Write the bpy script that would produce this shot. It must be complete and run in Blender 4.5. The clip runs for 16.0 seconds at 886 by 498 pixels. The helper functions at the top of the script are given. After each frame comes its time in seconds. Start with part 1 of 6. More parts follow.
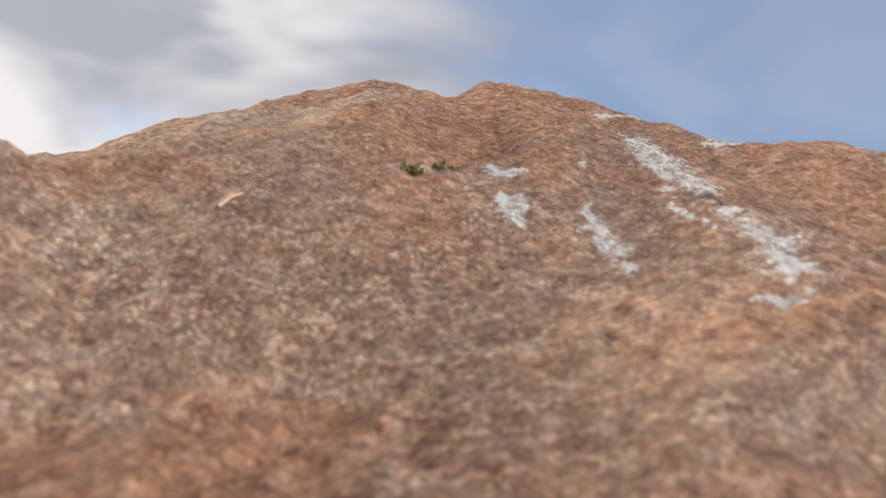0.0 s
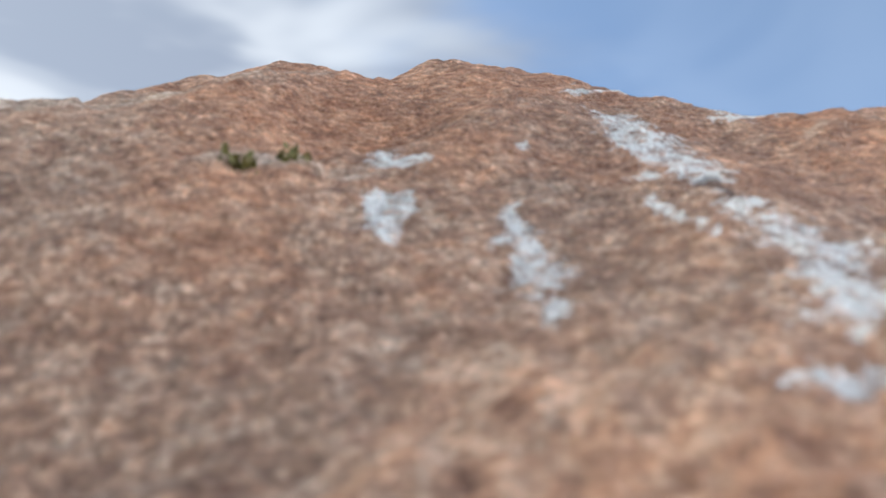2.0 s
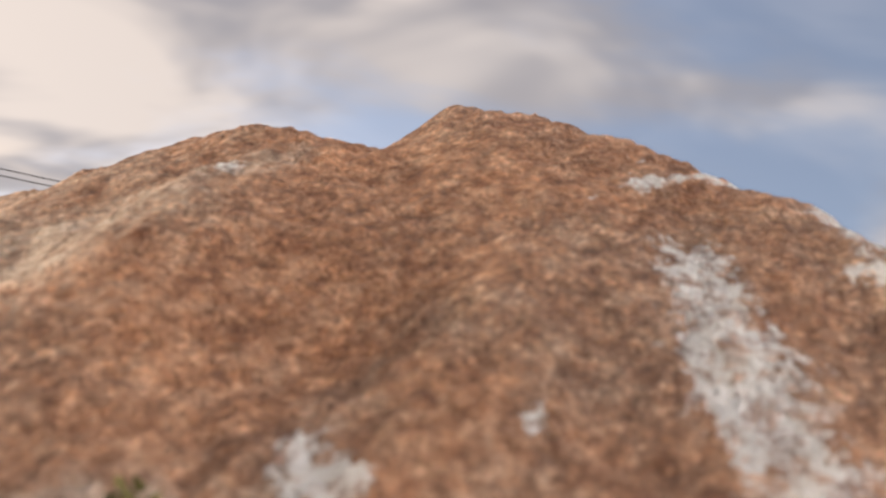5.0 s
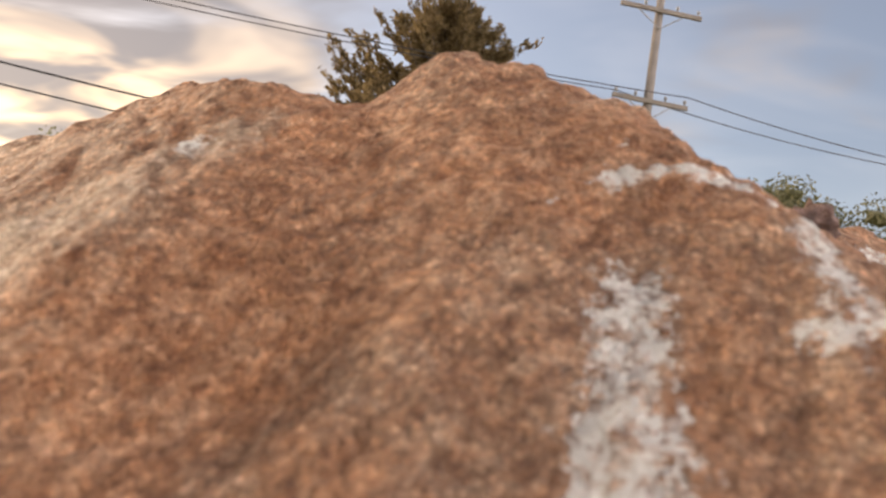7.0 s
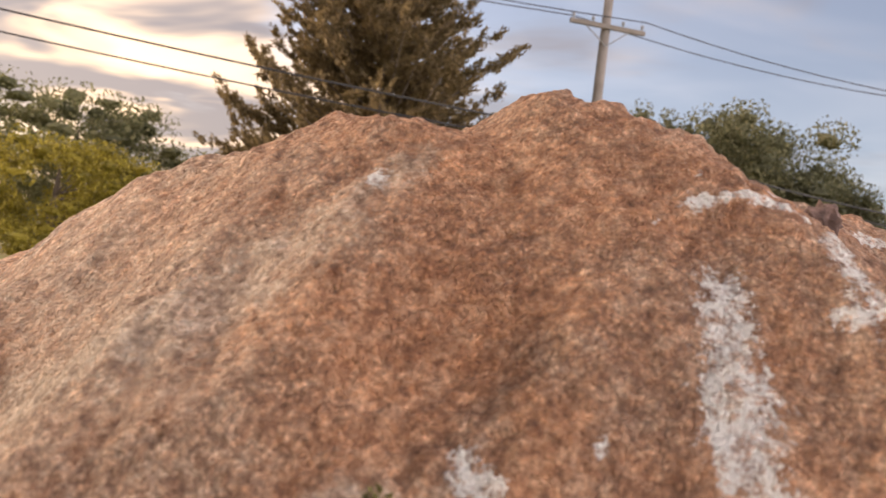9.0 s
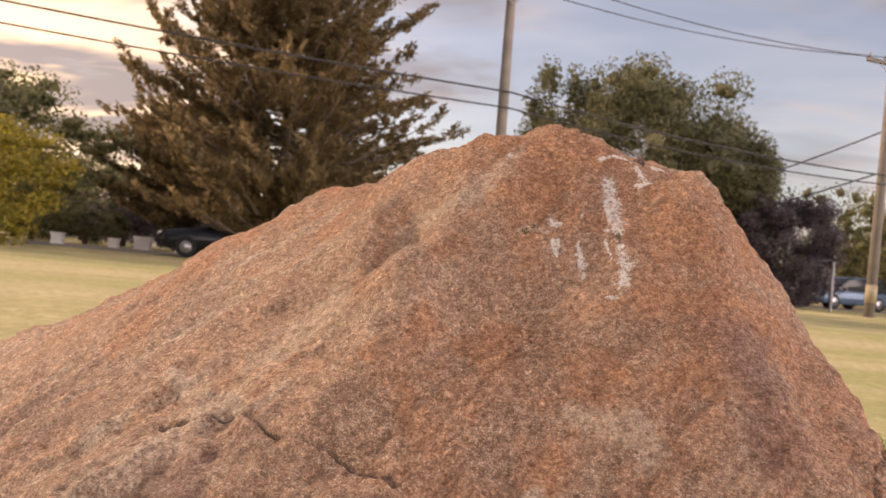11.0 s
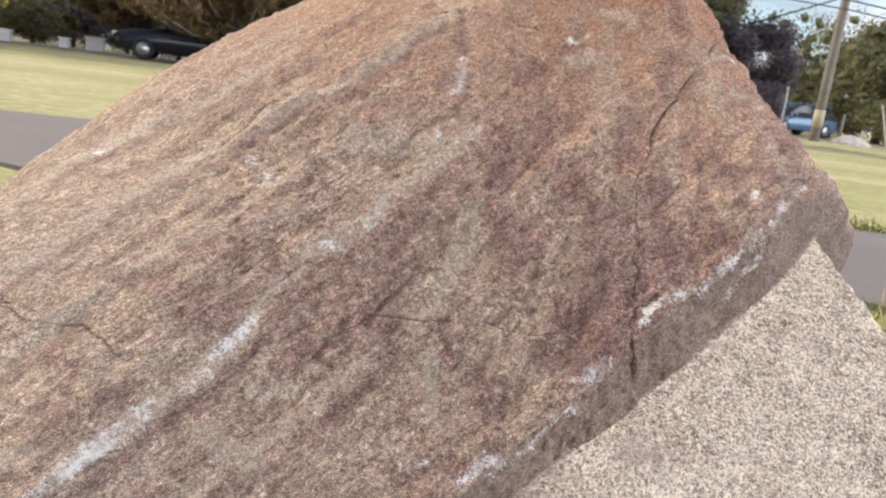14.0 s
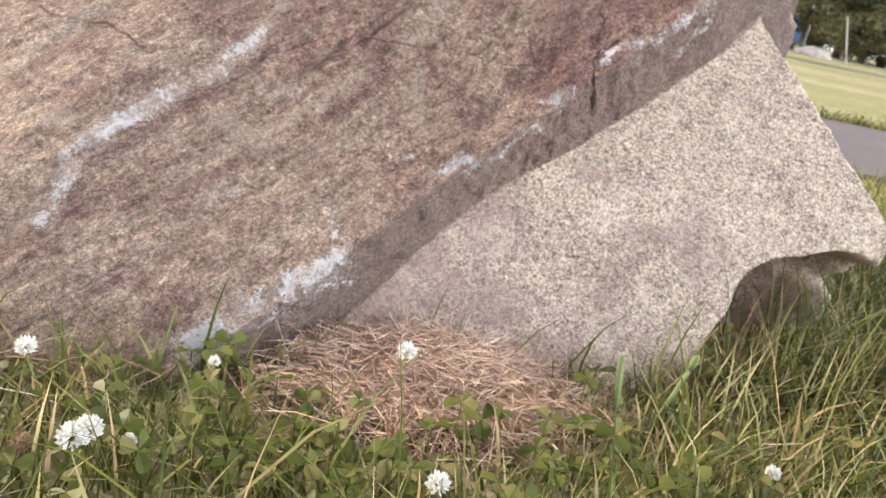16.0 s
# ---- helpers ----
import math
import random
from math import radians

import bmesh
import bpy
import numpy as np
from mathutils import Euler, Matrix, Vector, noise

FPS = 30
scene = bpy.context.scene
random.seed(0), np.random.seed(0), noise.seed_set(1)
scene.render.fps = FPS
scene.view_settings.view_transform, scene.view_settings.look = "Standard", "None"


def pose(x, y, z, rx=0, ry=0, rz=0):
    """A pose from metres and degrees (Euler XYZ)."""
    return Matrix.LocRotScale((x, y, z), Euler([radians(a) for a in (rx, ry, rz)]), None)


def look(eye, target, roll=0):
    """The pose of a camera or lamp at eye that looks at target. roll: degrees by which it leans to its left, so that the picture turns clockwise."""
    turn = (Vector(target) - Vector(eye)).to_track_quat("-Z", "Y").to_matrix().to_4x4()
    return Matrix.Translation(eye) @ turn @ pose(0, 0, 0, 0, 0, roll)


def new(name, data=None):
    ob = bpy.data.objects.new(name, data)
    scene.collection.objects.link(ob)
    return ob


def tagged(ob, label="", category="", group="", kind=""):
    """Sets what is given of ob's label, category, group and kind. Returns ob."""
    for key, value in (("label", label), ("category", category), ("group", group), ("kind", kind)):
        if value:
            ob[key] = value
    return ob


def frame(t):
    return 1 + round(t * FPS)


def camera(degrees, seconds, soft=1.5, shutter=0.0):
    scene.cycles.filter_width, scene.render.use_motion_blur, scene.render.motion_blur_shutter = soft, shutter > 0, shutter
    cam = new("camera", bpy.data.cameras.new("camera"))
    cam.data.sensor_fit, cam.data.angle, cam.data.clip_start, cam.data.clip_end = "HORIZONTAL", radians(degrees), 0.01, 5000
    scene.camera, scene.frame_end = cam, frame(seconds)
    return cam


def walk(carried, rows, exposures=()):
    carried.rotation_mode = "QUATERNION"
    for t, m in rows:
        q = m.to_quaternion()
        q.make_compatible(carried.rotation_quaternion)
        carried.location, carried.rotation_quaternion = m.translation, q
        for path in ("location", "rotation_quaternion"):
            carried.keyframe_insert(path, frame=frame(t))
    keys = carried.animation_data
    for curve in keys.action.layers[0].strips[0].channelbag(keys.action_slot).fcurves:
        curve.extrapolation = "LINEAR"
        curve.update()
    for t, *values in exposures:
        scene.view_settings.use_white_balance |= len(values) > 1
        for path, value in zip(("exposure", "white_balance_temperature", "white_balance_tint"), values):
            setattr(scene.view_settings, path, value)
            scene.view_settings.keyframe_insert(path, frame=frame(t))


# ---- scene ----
cam = camera(58.8, 16.0, soft=1.0)
ROWS = [
    (0.0, pose(-0.0291, -0.1190, 0.6068, 117.79, -4.96, -8.31)),
    (0.5, pose(-0.0197, -0.1050, 0.6116, 118.51, -4.71, -7.35)),
    (1.0, pose(-0.0144, -0.0942, 0.6193, 118.88, -4.46, -6.50)),
    (1.5, pose(-0.0111, -0.0861, 0.6235, 119.18, -4.34, -5.79)),
    (2.0, pose(-0.0044, -0.0777, 0.6327, 119.10, -4.37, -5.15)),
    (2.5, pose(0.0011, -0.0750, 0.6449, 119.57, -4.27, -3.89)),
    (3.0, pose(-0.0024, -0.0653, 0.6435, 118.39, -4.78, -3.50)),
    (3.5, pose(0.0016, -0.0639, 0.6468, 117.70, -5.62, -2.48)),
    (4.0, pose(-0.0055, -0.0578, 0.6585, 116.99, -6.30, -2.43)),
    (4.5, pose(-0.0017, -0.0602, 0.6812, 114.89, -5.63, -0.58)),
    (4.7, pose(0.0004, -0.0589, 0.6815, 113.82, -5.84, -0.14)),
    (6.8, pose(0.0189, -0.0577, 0.7080, 97.84, -9.77, 8.07)),
    (7.0, pose(0.0199, -0.0592, 0.7083, 97.68, -9.60, 8.26)),
    (7.5, pose(0.0046, -0.0593, 0.7086, 97.32, -9.45, 7.83)),
    (8.0, pose(-0.0088, -0.0900, 0.7031, 94.99, -9.02, 7.19)),
    (8.5, pose(-0.0218, -0.0905, 0.7081, 94.34, -8.61, 6.01)),
    (9.0, pose(-0.0048, -0.1021, 0.7117, 93.06, -7.97, 5.45)),
    (9.5, pose(0.0057, -0.1337, 0.7130, 91.67, -7.33, 4.61)),
    (9.7, pose(-0.0005, -0.1525, 0.6993, 91.33, -7.15, 4.16)),
    (11.8, pose(-0.1125, -0.6584, 0.6131, 89.62, -4.94, -2.67)),
    (12.0, pose(-0.1217, -0.6953, 0.5886, 88.24, -5.36, -2.82)),
    (12.5, pose(-0.1749, -0.7679, 0.5730, 84.53, -6.19, -3.50)),
    (13.0, pose(-0.1992, -0.8717, 0.5288, 82.19, -6.28, -3.60)),
    (13.5, pose(-0.2186, -0.9655, 0.4988, 80.05, -6.30, -2.99)),
    (14.0, pose(-0.2458, -1.0551, 0.4883, 77.98, -6.90, -3.54)),
    (14.5, pose(-0.2481, -1.1230, 0.4527, 76.07, -7.11, -5.74)),
    (15.0, pose(-0.2502, -1.1463, 0.4134, 73.49, -7.85, -7.02)),
    (15.5, pose(-0.2600, -1.1852, 0.3829, 70.93, -9.57, -6.60)),
    (16.0, pose(-0.2635, -1.1984, 0.3501, 70.66, -10.66, -5.87)),
]
# the camera's own exposure and white balance: seconds, stops, kelvin, tint
LIGHTING = [
    (0.0, 0.80, 6700, 9), (0.5, 0.87, 7200, 14), (1.0, 0.82, 6300, 7), (1.5, 0.82, 6100, 7), (2.0, 0.88, 5800, 4), (2.5, 0.72, 7300, 15), (3.0, 0.86, 6900, 12), (3.5, 0.90, 5600, 4), (4.0, 0.92, 5700, 6), (4.5, 0.58, 7100, 13),
    (7.0, 0.55, 8000, 17), (7.5, 0.57, 8300, 19), (8.0, 0.20, 8300, 25), (8.5, 0.65, 6900, 13), (9.0, 0.60, 7800, 21), (9.5, 0.56, 8400, 27), (12.0, 0.54, 8100, 26), (12.5, 0.82, 6400, 13), (14.0, 0.88, 6400, 9), (15.0, 0.77, 6500, 11), (16.0, 0.97, 6400, 12),
]
walk(cam, ROWS, LIGHTING)
# close-focused small lens
cam.data.dof.use_dof = True
cam.data.dof.focus_distance = 0.26
cam.data.dof.aperture_fstop = 36.0

# ---- world, sun, exposure ----
SUN_AZ, SUN_EL = -66.0, 25.0            # degrees from +y towards +x, and above the horizon
scene.view_settings.exposure = 0.35
world = bpy.data.worlds.new("evening_sky")
scene.world = world
world.use_nodes = True


def sky_nodes(nt):
    nt.nodes.clear()
    N, L = nt.nodes.new, nt.links.new
    out = N("ShaderNodeOutputWorld")
    bg = N("ShaderNodeBackground")
    bg.inputs[1].default_value = SKY_STRENGTH
    sky = N("ShaderNodeTexSky")
    sky.sky_type, sky.sun_disc = "NISHITA", False
    sky.sun_elevation, sky.sun_rotation = radians(SUN_EL), radians(SUN_AZ)
    sky.air_density, sky.dust_density, sky.ozone_density = 1.0, 1.6, 1.5
    co = N("ShaderNodeTexCoord")
    sep = N("ShaderNodeSeparateXYZ")
    L(co.outputs["Generated"], sep.inputs[0])
    # cloud layer: the ray meets a flat sheet overhead
    zm = N("ShaderNodeMath"); zm.operation = "MAXIMUM"; zm.inputs[1].default_value = 0.0
    L(sep.outputs[2], zm.inputs[0])
    zc = N("ShaderNodeMath"); zc.operation = "ADD"; zc.inputs[1].default_value = 0.20
    L(zm.outputs[0], zc.inputs[0])
    dv = N("ShaderNodeVectorMath"); dv.operation = "DIVIDE"
    cz = N("ShaderNodeCombineXYZ")
    for k in range(3):
        L(zc.outputs[0], cz.inputs[k])
    L(co.outputs["Generated"], dv.inputs[0]); L(cz.outputs[0], dv.inputs[1])
    mp = N("ShaderNodeMapping")
    mp.inputs["Rotation"].default_value = (0, 0, radians(32))
    mp.inputs["Scale"].default_value = (1.0, 1.7, 1)
    mp.inputs["Location"].default_value = CLOUD_SHIFT
    L(dv.outputs[0], mp.inputs[0])
    n1 = N("ShaderNodeTexNoise"); n1.inputs["Scale"].default_value = 1.0; n1.inputs["Detail"].default_value = 5; n1.inputs["Roughness"].default_value = 0.5; n1.inputs["Distortion"].default_value = 0.4
    L(mp.outputs[0], n1.inputs["Vector"])
    r1 = N("ShaderNodeMapRange"); r1.interpolation_type = "SMOOTHSTEP"
    r1.inputs[1].default_value, r1.inputs[2].default_value = 0.42, 0.60
    # cloud light: bright toward the sun, grey-violet elsewhere
    sd = N("ShaderNodeVectorMath"); sd.operation = "DOT_PRODUCT"
    a, e = radians(SUN_AZ), radians(SUN_EL)
    sd.inputs[1].default_value = (math.sin(a) * math.cos(e), math.cos(a) * math.cos(e), math.sin(e))
    L(co.outputs["Generated"], sd.inputs[0])
    rs = N("ShaderNodeMapRange"); rs.interpolation_type = "SMOOTHERSTEP"
    rs.inputs[1].default_value, rs.inputs[2].default_value = 0.40, 0.90
    L(sd.outputs["Value"], rs.inputs[0])
    # the glow hugs the horizon
    lowband = N("ShaderNodeMapRange"); lowband.interpolation_type = "SMOOTHSTEP"
    for k, v in enumerate((0.10, 0.40, 1.6, 0.06)):
        lowband.inputs[k + 1].default_value = v
    L(sep.outputs[2], lowband.inputs[0])
    # thicker cloud toward the sun, broken cloud and blue away from it
    bias = N("ShaderNodeMapRange"); bias.interpolation_type = "SMOOTHSTEP"
    for k, v in enumerate((0.05, 0.85, -0.075, 0.070)):
        bias.inputs[k + 1].default_value = v
    L(sd.outputs["Value"], bias.inputs[0])
    # and closed cloud again, added on the unseen far side to light the boulder
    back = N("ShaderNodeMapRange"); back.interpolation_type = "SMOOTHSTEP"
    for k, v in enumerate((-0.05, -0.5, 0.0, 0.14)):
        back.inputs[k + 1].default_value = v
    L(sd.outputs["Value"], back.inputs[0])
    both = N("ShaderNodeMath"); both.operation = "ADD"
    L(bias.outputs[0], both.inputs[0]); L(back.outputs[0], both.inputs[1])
    thick = N("ShaderNodeMath"); thick.operation = "ADD"
    L(n1.outputs[0], thick.inputs[0]); L(both.outputs[0], thick.inputs[1])
    L(thick.outputs[0], r1.inputs[0])
    # thin parts of the sheet let more light through than thick ones
    n2 = N("ShaderNodeTexNoise"); n2.inputs["Scale"].default_value = 1.9; n2.inputs["Detail"].default_value = 3; n2.inputs["Distortion"].default_value = 0.5
    L(mp.outputs[0], n2.inputs["Vector"])
    r2 = N("ShaderNodeMapRange"); r2.interpolation_type = "SMOOTHSTEP"
    r2.inputs[1].default_value, r2.inputs[2].default_value = 0.42, 0.66
    L(n2.outputs[0], r2.inputs[0])
    thin = N("ShaderNodeMix"); thin.data_type = "RGBA"
    thin.inputs[6].default_value = CLOUD_GREY
    thin.inputs[7].default_value = CLOUD_WHITE
    L(r2.outputs[0], thin.inputs[0])
    lit = N("ShaderNodeMix"); lit.data_type = "RGBA"; lit.blend_type = "ADD"
    lit.inputs[7].default_value = CLOUD_SUN
    L(thin.outputs[2], lit.inputs[6])
    g = N("ShaderNodeMath"); g.operation = "MULTIPLY"
    g2 = N("ShaderNodeMath"); g2.operation = "MULTIPLY_ADD"; g2.inputs[1].default_value = 0.95; g2.inputs[2].default_value = 0.05
    L(r2.outputs[0], g2.inputs[0])
    L(rs.outputs[0], g.inputs[0]); L(g2.outputs[0], g.inputs[1])
    g3 = N("ShaderNodeMath"); g3.operation = "MULTIPLY"
    L(g.outputs[0], g3.inputs[0]); L(lowband.outputs[0], g3.inputs[1])
    L(g3.outputs[0], lit.inputs[0])
    # unseen clouds away from the sun are brightened, as fill for the boulder's front
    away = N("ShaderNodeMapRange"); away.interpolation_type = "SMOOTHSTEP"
    for k, v in enumerate((0.05, -0.80, 1.0, CLOUD_FILL)):
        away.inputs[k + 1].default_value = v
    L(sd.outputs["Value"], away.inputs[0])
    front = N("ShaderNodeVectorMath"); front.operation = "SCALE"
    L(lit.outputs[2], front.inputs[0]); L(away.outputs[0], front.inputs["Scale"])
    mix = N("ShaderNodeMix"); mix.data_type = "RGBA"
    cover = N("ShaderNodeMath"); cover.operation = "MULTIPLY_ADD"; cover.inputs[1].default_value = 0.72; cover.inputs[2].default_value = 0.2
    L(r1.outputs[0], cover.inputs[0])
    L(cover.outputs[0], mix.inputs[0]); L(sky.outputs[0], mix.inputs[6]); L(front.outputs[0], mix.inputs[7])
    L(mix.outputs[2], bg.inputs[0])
    L(bg.outputs[0], out.inputs[0])


SKY_STRENGTH = 0.14
CLOUD_FILL = 14.0
CLOUD_SHIFT = (1.7, 0.6, 0.0)
CLOUD_GREY = (1.7, 1.75, 2.0, 1)
CLOUD_WHITE = (3.3, 3.25, 3.35, 1)
CLOUD_SUN = (6.6, 4.5, 2.0, 1)
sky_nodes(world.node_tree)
sun = new("sun", bpy.data.lights.new("sun", "SUN"))
sun.data.energy, sun.data.angle, sun.data.color = 3.2, radians(8), (1.0, 0.89, 0.74)
sun.matrix_world = look((0, 0, 0), [-v for v in (math.sin(radians(SUN_AZ)) * math.cos(radians(SUN_EL)), math.cos(radians(SUN_AZ)) * math.cos(radians(SUN_EL)), math.sin(radians(SUN_EL)))])

# ---- material helpers ----


def material(name):
    m = bpy.data.materials.new(name)
    m.use_nodes = True
    return m, m.node_tree, m.node_tree.nodes["Principled BSDF"]


def ramp(nt, source, stops):
    r = nt.nodes.new("ShaderNodeValToRGB")
    while len(r.color_ramp.elements) < len(stops):
        r.color_ramp.elements.new(0.5)
    for el, (p, c) in zip(r.color_ramp.elements, stops):
        el.position, el.color = p, (*c, 1)
    nt.links.new(source, r.inputs[0])
    return r.outputs[0]


def noise_tex(nt, coords, scale, detail=4, rough=0.55, distort=0.0):
    n = nt.nodes.new("ShaderNodeTexNoise")
    n.inputs["Scale"].default_value, n.inputs["Detail"].default_value = scale, detail
    n.inputs["Roughness"].default_value, n.inputs["Distortion"].default_value = rough, distort
    nt.links.new(coords, n.inputs["Vector"])
    return n.outputs[0]


def grains(nt, coords, scale):
    """One random value for each small irregular grain."""
    wob = nt.nodes.new("ShaderNodeTexNoise")
    wob.inputs["Scale"].default_value, wob.inputs["Detail"].default_value = scale * 1.3, 3
    nt.links.new(coords, wob.inputs["Vector"])
    add = nt.nodes.new("ShaderNodeVectorMath")
    add.operation = "MULTIPLY_ADD"
    add.inputs[1].default_value = (0.55 / scale,) * 3
    nt.links.new(wob.outputs["Color"], add.inputs[0])
    nt.links.new(coords, add.inputs[2])
    v = nt.nodes.new("ShaderNodeTexVoronoi")
    v.inputs["Scale"].default_value = scale
    nt.links.new(add.outputs[0], v.inputs["Vector"])
    sep = nt.nodes.new("ShaderNodeSeparateColor")
    nt.links.new(v.outputs["Color"], sep.inputs[0])
    return sep.outputs[0]


def crumbs(nt, coords, scale):
    """Rounded crumbs: the height of each and one random value for each."""
    wob = nt.nodes.new("ShaderNodeTexNoise")
    wob.inputs["Scale"].default_value, wob.inputs["Detail"].default_value = scale * 0.8, 2
    nt.links.new(coords, wob.inputs["Vector"])
    add = nt.nodes.new("ShaderNodeVectorMath")
    add.operation = "MULTIPLY_ADD"
    add.inputs[1].default_value = (0.7 / scale,) * 3
    nt.links.new(wob.outputs["Color"], add.inputs[0])
    nt.links.new(coords, add.inputs[2])
    v = nt.nodes.new("ShaderNodeTexVoronoi")
    v.inputs["Scale"].default_value = scale
    nt.links.new(add.outputs[0], v.inputs["Vector"])
    sep = nt.nodes.new("ShaderNodeSeparateColor")
    nt.links.new(v.outputs["Color"], sep.inputs[0])
    dome = nt.nodes.new("ShaderNodeMath")
    dome.operation = "SUBTRACT"
    dome.inputs[0].default_value = 1.0
    nt.links.new(v.outputs["Distance"], dome.inputs[1])
    return dome.outputs[0], sep.outputs[0]


def mixed(nt, fac, a, b, blend="MIX"):
    m = nt.nodes.new("ShaderNodeMix")
    m.data_type, m.blend_type = "RGBA", blend
    for key, v in (("Factor", fac), ("A", a), ("B", b)):
        s = m.inputs[key] if key == "Factor" else [i for i in m.inputs if i.name == key and i.type == "RGBA"][0]
        if isinstance(v, (int, float)):
            s.default_value = v
        elif isinstance(v, tuple):
            s.default_value = (*v, 1) if len(v) == 3 else v
        else:
            nt.links.new(v, s)
    return [o for o in m.outputs if o.type == "RGBA"][0]


def calc(nt, op, a, b=0.0, c=None, clamp=False):
    m = nt.nodes.new("ShaderNodeMath")
    m.operation, m.use_clamp = op, clamp
    for k, v in enumerate((a, b) if c is None else (a, b, c)):
        if isinstance(v, (int, float)):
            m.inputs[k].default_value = v
        else:
            nt.links.new(v, m.inputs[k])
    return m.outputs[0]


def span(nt, v, lo, hi, a=0.0, b=1.0):
    m = nt.nodes.new("ShaderNodeMapRange")
    m.interpolation_type = "SMOOTHSTEP"
    for k, x in enumerate((lo, hi, a, b)):
        m.inputs[k + 1].default_value = x
    nt.links.new(v, m.inputs[0])
    return m.outputs[0]


def bump(nt, bsdf, height, strength, distance, after=None):
    b = nt.nodes.new("ShaderNodeBump")
    b.inputs["Strength"].default_value, b.inputs["Distance"].default_value = strength, distance
    nt.links.new(height, b.inputs["Height"])
    if after is not None:
        nt.links.new(after, b.inputs["Normal"])
    nt.links.new(b.outputs[0], bsdf.inputs["Normal"])
    return b.outputs[0]


def simple(name, colour, rough=0.7, metal=0.0, vary=0.25, scale=6.0, grain=0.0):
    m, nt, b = material(name)
    co = nt.nodes.new("ShaderNodeTexCoord").outputs["Object"]
    n = noise_tex(nt, co, scale, 5)
    dark = tuple(x * (1 - vary) for x in colour)
    light = tuple(min(1, x * (1 + vary)) for x in colour)
    nt.links.new(ramp(nt, n, [(0.3, dark), (0.7, light)]), b.inputs["Base Color"])
    b.inputs["Roughness"].default_value, b.inputs["Metallic"].default_value = rough, metal
    if grain:
        bump(nt, b, noise_tex(nt, co, scale * 8, 4), grain, 0.01)
    return m


def mesh_of(name, verts, faces, mat=None, smooth=False):
    me = bpy.data.meshes.new(name)
    me.from_pydata([tuple(v) for v in verts], [], [tuple(f) for f in faces])
    if mat is not None:
        me.materials.append(mat)
    if smooth:
        me.polygons.foreach_set("use_smooth", [True] * len(me.polygons))
    me.update()
    return me


def part(name, bm, mat, parent, label="", smooth=False):
    me = bpy.data.meshes.new(name)
    bm.to_mesh(me)
    bm.free()
    me.materials.append(mat)
    if smooth:
        me.polygons.foreach_set("use_smooth", [True] * len(me.polygons))
    ob = new(name, me)
    ob.parent = parent
    if label:
        ob["label"] = label
    return ob

# ---- smooth lattice noise, vectorised ----


def lattice(p, seed):
    i = np.floor(p).astype(np.int64)
    f = p - i
    f = f * f * f * (f * (f * 6 - 15) + 10)
    def h(dx, dy, dz):
        n = (i[..., 0] + dx) * 73856093 ^ (i[..., 1] + dy) * 19349663 ^ (i[..., 2] + dz) * 83492791 ^ seed * 2654435761
        n = (n ^ (n >> 13)) * 1274126177 & 0x7FFFFFFF
        n = (n ^ (n >> 16)) * 1103515245 & 0x7FFFFFFF
        return n / 0x7FFFFFFF * 2 - 1
    x, y, z = f[..., 0], f[..., 1], f[..., 2]
    a = h(0, 0, 0) * (1 - x) + h(1, 0, 0) * x
    b = h(0, 1, 0) * (1 - x) + h(1, 1, 0) * x
    c = h(0, 0, 1) * (1 - x) + h(1, 0, 1) * x
    d = h(0, 1, 1) * (1 - x) + h(1, 1, 1) * x
    return (a * (1 - y) + b * y) * (1 - z) + (c * (1 - y) + d * y) * z


def rough_noise(p, size, octaves, seed, gain=0.5):
    out, amp = 0, 1.0
    for k in range(octaves):
        out = out + amp * lattice(p / size * 2 ** k + 17.3 * k, seed + k)
        amp *= gain
    return out


# ---- the boulder ----
CORE = np.array((-0.10, -0.10, 0.20))
# faces of the upper mass: outward normal, distance
UPPER = [
    ((-0.050, -0.718, 0.694), 0.4720),    # broad front face
    ((-0.372, -0.398, 0.839), 0.5740),    # left shoulder
    ((-0.440, -0.470, 0.765), 0.5580),    # upper left shoulder
    ((0.290, -0.624, 0.726), 0.5170),     # right of the long crack
    ((0.580, -0.810, -0.070), 0.2900),    # undercut beneath the lip
    ((-0.200, 0.450, 0.860), 0.6700),     # back of the top
    ((0.673, -0.361, 0.645), 0.5200),     # right flank
    ((0.930, 0.300, 0.200), 0.3450),      # far right flank
    ((-0.229, 0.209, 0.951), 0.7400),     # crown
    ((0.382, 0.364, 0.849), 0.6670),      # right side of the crown
    ((-0.690, -0.030, 0.720), 0.7000),    # left flank
    ((0.0, 0.95, 0.30), 0.4800),          # back
    ((-0.90, 0.10, 0.42), 0.9000),        # left end
    ((0.0, 0.0, -1.0), 0.0600),           # bottom, in the ground
    ((0.50, 0.82, 0.25), 0.4200),         # back corners
    ((-0.55, 0.80, 0.25), 0.6000),
]
# the broken grey mass below the lip
LOWER = [
    ((-0.052, -0.715, 0.697), 0.4170),
    ((0.912, 0.342, 0.228), 0.2150),
    ((0.420, -0.890, -0.200), 0.5050),
    ((0.0, 0.80, 0.60), 0.3000),
    ((-0.90, 0.30, 0.30), 0.2500),
    ((0.0, 0.0, -1.0), 0.0600),
]
